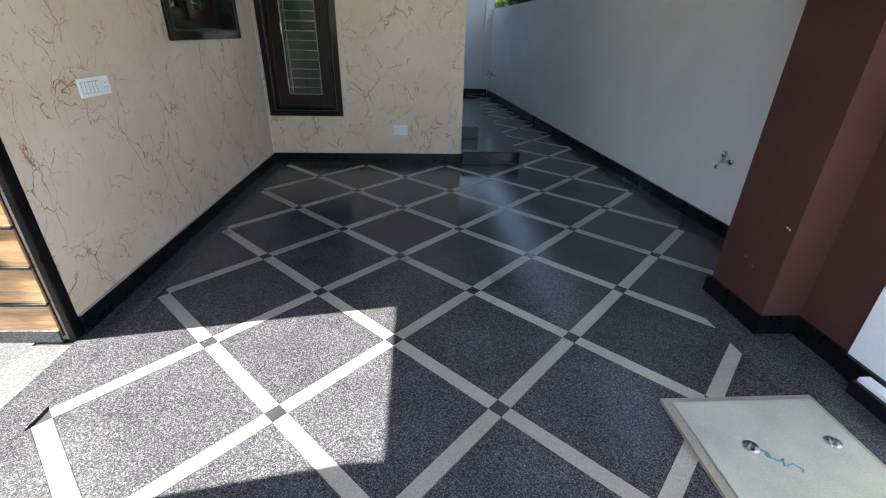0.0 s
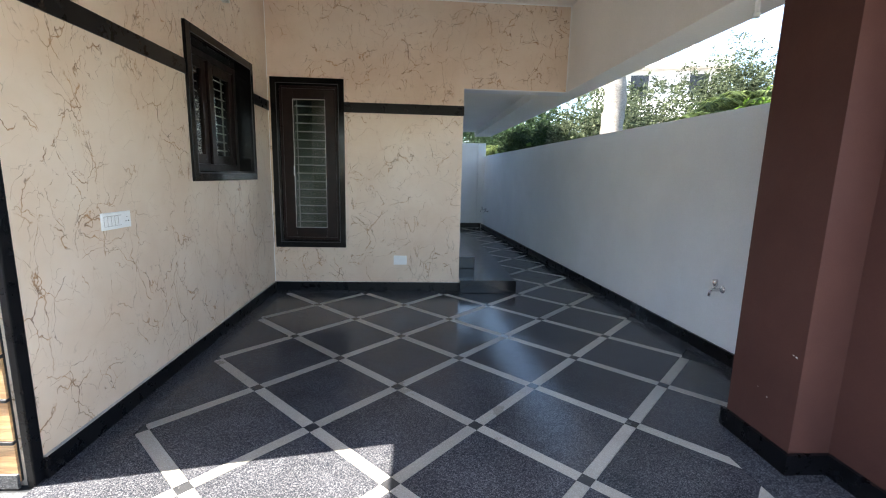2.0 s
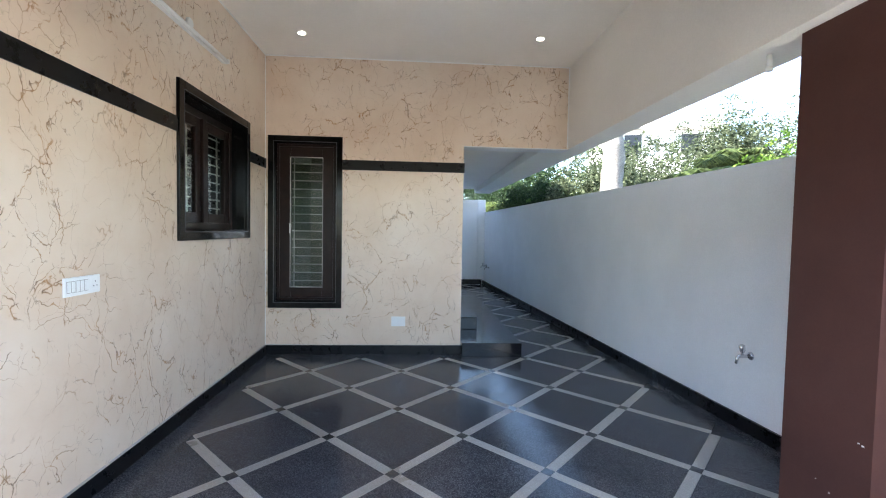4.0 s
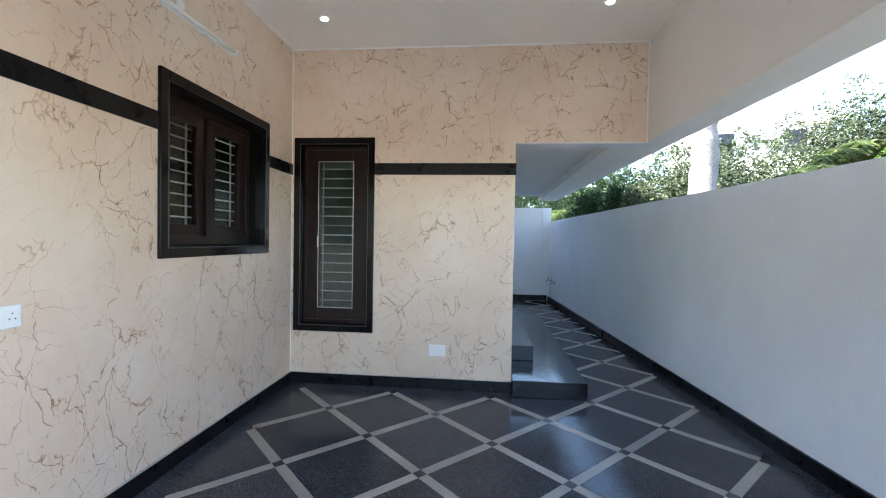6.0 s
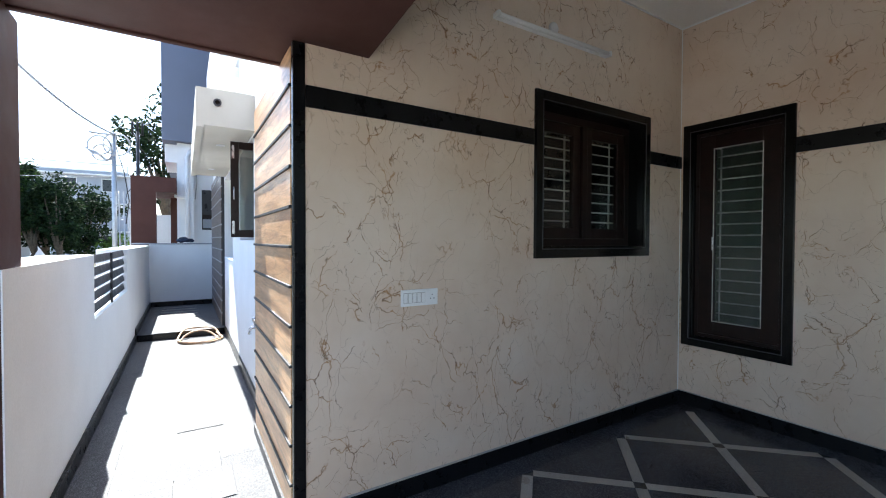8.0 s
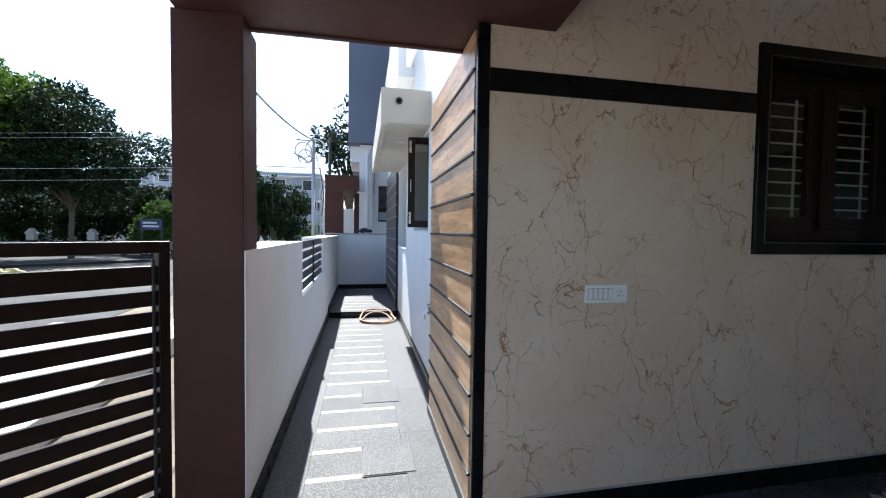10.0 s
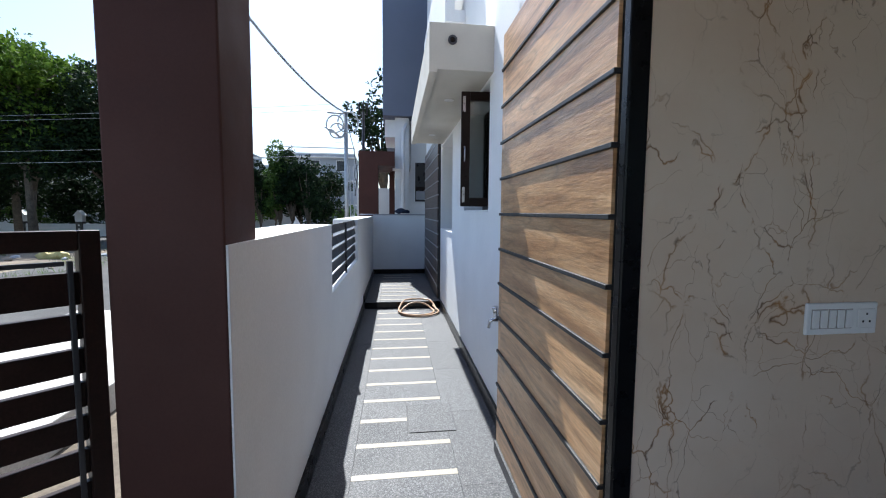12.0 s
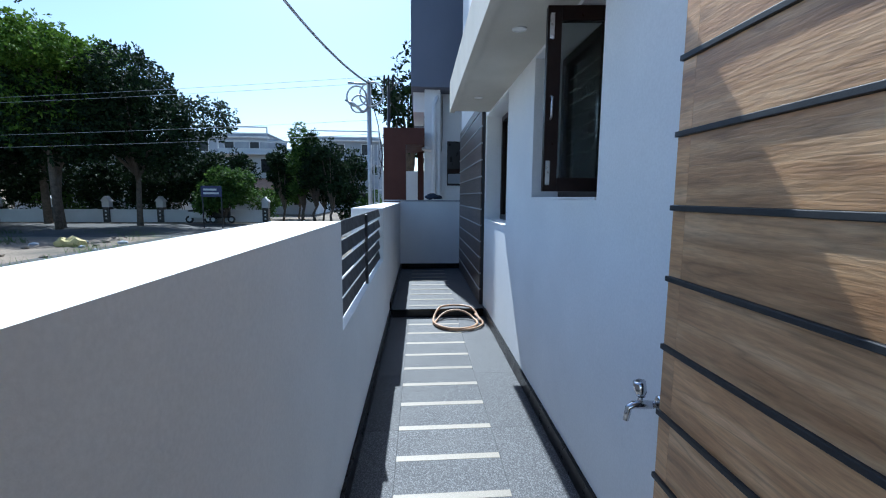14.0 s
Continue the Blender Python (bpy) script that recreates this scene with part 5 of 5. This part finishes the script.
# plain border slabs round the inlay
border = [[(LX, a), (-1.610, a), (-1.610, b), (LX, b)] for a, b in ((-1.2, 0.0), (0.0, 1.2), (1.2, 2.4), (2.4, 3.6), (3.6, 4.8), (4.8, 5.5))]
border += [[(a, 5.347), (b, 5.347), (b, 5.52), (a, 5.52)] for a, b in ((-1.610, -0.6), (-0.6, 0.57))]
border += [[(1.0, 5.347), (1.338, 5.347), (1.338, 12.7), (1.0, 12.7)]]
border += [[(right_x(a) - 0.104, a), (right_x(a) + 0.02, a), (right_x(b) + 0.02, b), (right_x(b) - 0.104, b)] for a, b in ((2.302, 4.0), (4.0, 6.0), (6.0, 8.0), (8.0, 10.0), (10.0, 12.7))]
border += [[(1.742, a), (2.75, a), (2.75, b), (1.742, b)] for a, b in ((-1.2, 0.5), (0.5, 1.4), (1.4, 2.3))]
for q in border:
    c = np.mean(np.array(q), axis=0)
    piece("border_slab", [(c[0] + (x - c[0]) * 0.998, c[1] + (y - c[1]) * 0.998) for x, y in q], 0.0, FLOOR)

# side walk: grey slabs, pale cross strips, two covers
walk_floor = bpy.data.objects["floor_walk"]
walk_far = bpy.data.objects["floor_walk_far"]


def slab(parent, name, poly, z, mat, h=0.01):
    ob = new(name, mesh_of(name, prism_bm(poly, z - h, z), mat))
    ob.parent = parent


COVERS = ((1.50, 1.935), (0.35, 0.775))
STEP_U = 0.337
us = [2.385 + STEP_U * k for k in range(-7, 10)]
SV0, SV1 = 1.01, 1.625
for u in us:
    v1 = SV1
    for a, b in COVERS:
        if a - 0.03 < u < b + 0.03:
            v1 = 1.345
    if 0.1 < u < 5.38:
        slab(walk_floor, "pale_strip", quad(u - 0.026, u + 0.026, SV0, v1), 0.0, PALE)
edges = [0.0] + [u for u in us if 0.1 < u < 5.38] + [5.41]
for a, b in zip(edges, edges[1:]):
    a2, b2 = a + (0.0275 if a > 0.05 else 0), b - (0.0275 if b < 5.39 else 0)
    cover = [c for c in COVERS if c[0] < (a + b) / 2 < c[1]]
    slab(walk_floor, "walk_slab", quad(a2, b2, SV0, 1.345 if cover else SV1), -0.001, GREY)
    for c in cover:
        for lo, hi in ((a2, c[0] - 0.002), (c[1] + 0.002, b2)):
            if hi - lo > 0.01:
                slab(walk_floor, "walk_slab", quad(lo, hi, 1.347, SV1), -0.001, GREY)
for a in np.arange(0.0, 5.4, 0.9):
    b = min(a + 0.9, 5.41)
    slab(walk_floor, "edge_slab", quad(a, b - 0.002, PV1, SV0 - 0.002), -0.001, GREY)
    slab(walk_floor, "edge_slab", quad(a, b - 0.002, SV1 + 0.002, HV), -0.0025, GREY, 0.0085)
for a in (0.0, 0.6):
    slab(walk_floor, "edge_slab", [(LX - 0.001, 0.6 * a), (LX - 0.001, 0.6 * a + 0.55), (-1.998, 0.6 * a + 0.55), (-1.998, 0.6 * a)], -0.001, GREY)
slab(walk_floor, "edge_slab", [(LX - 0.001, 0.92), (LX - 0.001, 1.86), (-1.998, 1.86), (-1.998, 0.92)], -0.001, GREY)
for a, b in COVERS:
    cover = thing("floor_cover", "square grey granite inspection cover set in the walkway", "cover", "inspection covers")
    part("frame", prism_bm(quad(a, b, 1.35, 1.69), -0.012, -0.002), GROUT, cover)
    part("slab", prism_bm(quad(a + 0.008, b - 0.008, 1.358, 1.682), -0.002, 0.003), GREY, cover)
for k in range(9):
    u = 5.6 + STEP_U * k
    slab(walk_far, "pale_strip", quad(u - 0.026, u + 0.026, SV0, SV1), 0.101, PALE, 0.011)
slab(walk_far, "walk_slab", quad(5.42, 8.6, PV1, 1.97), 0.097, GREY, 0.007)
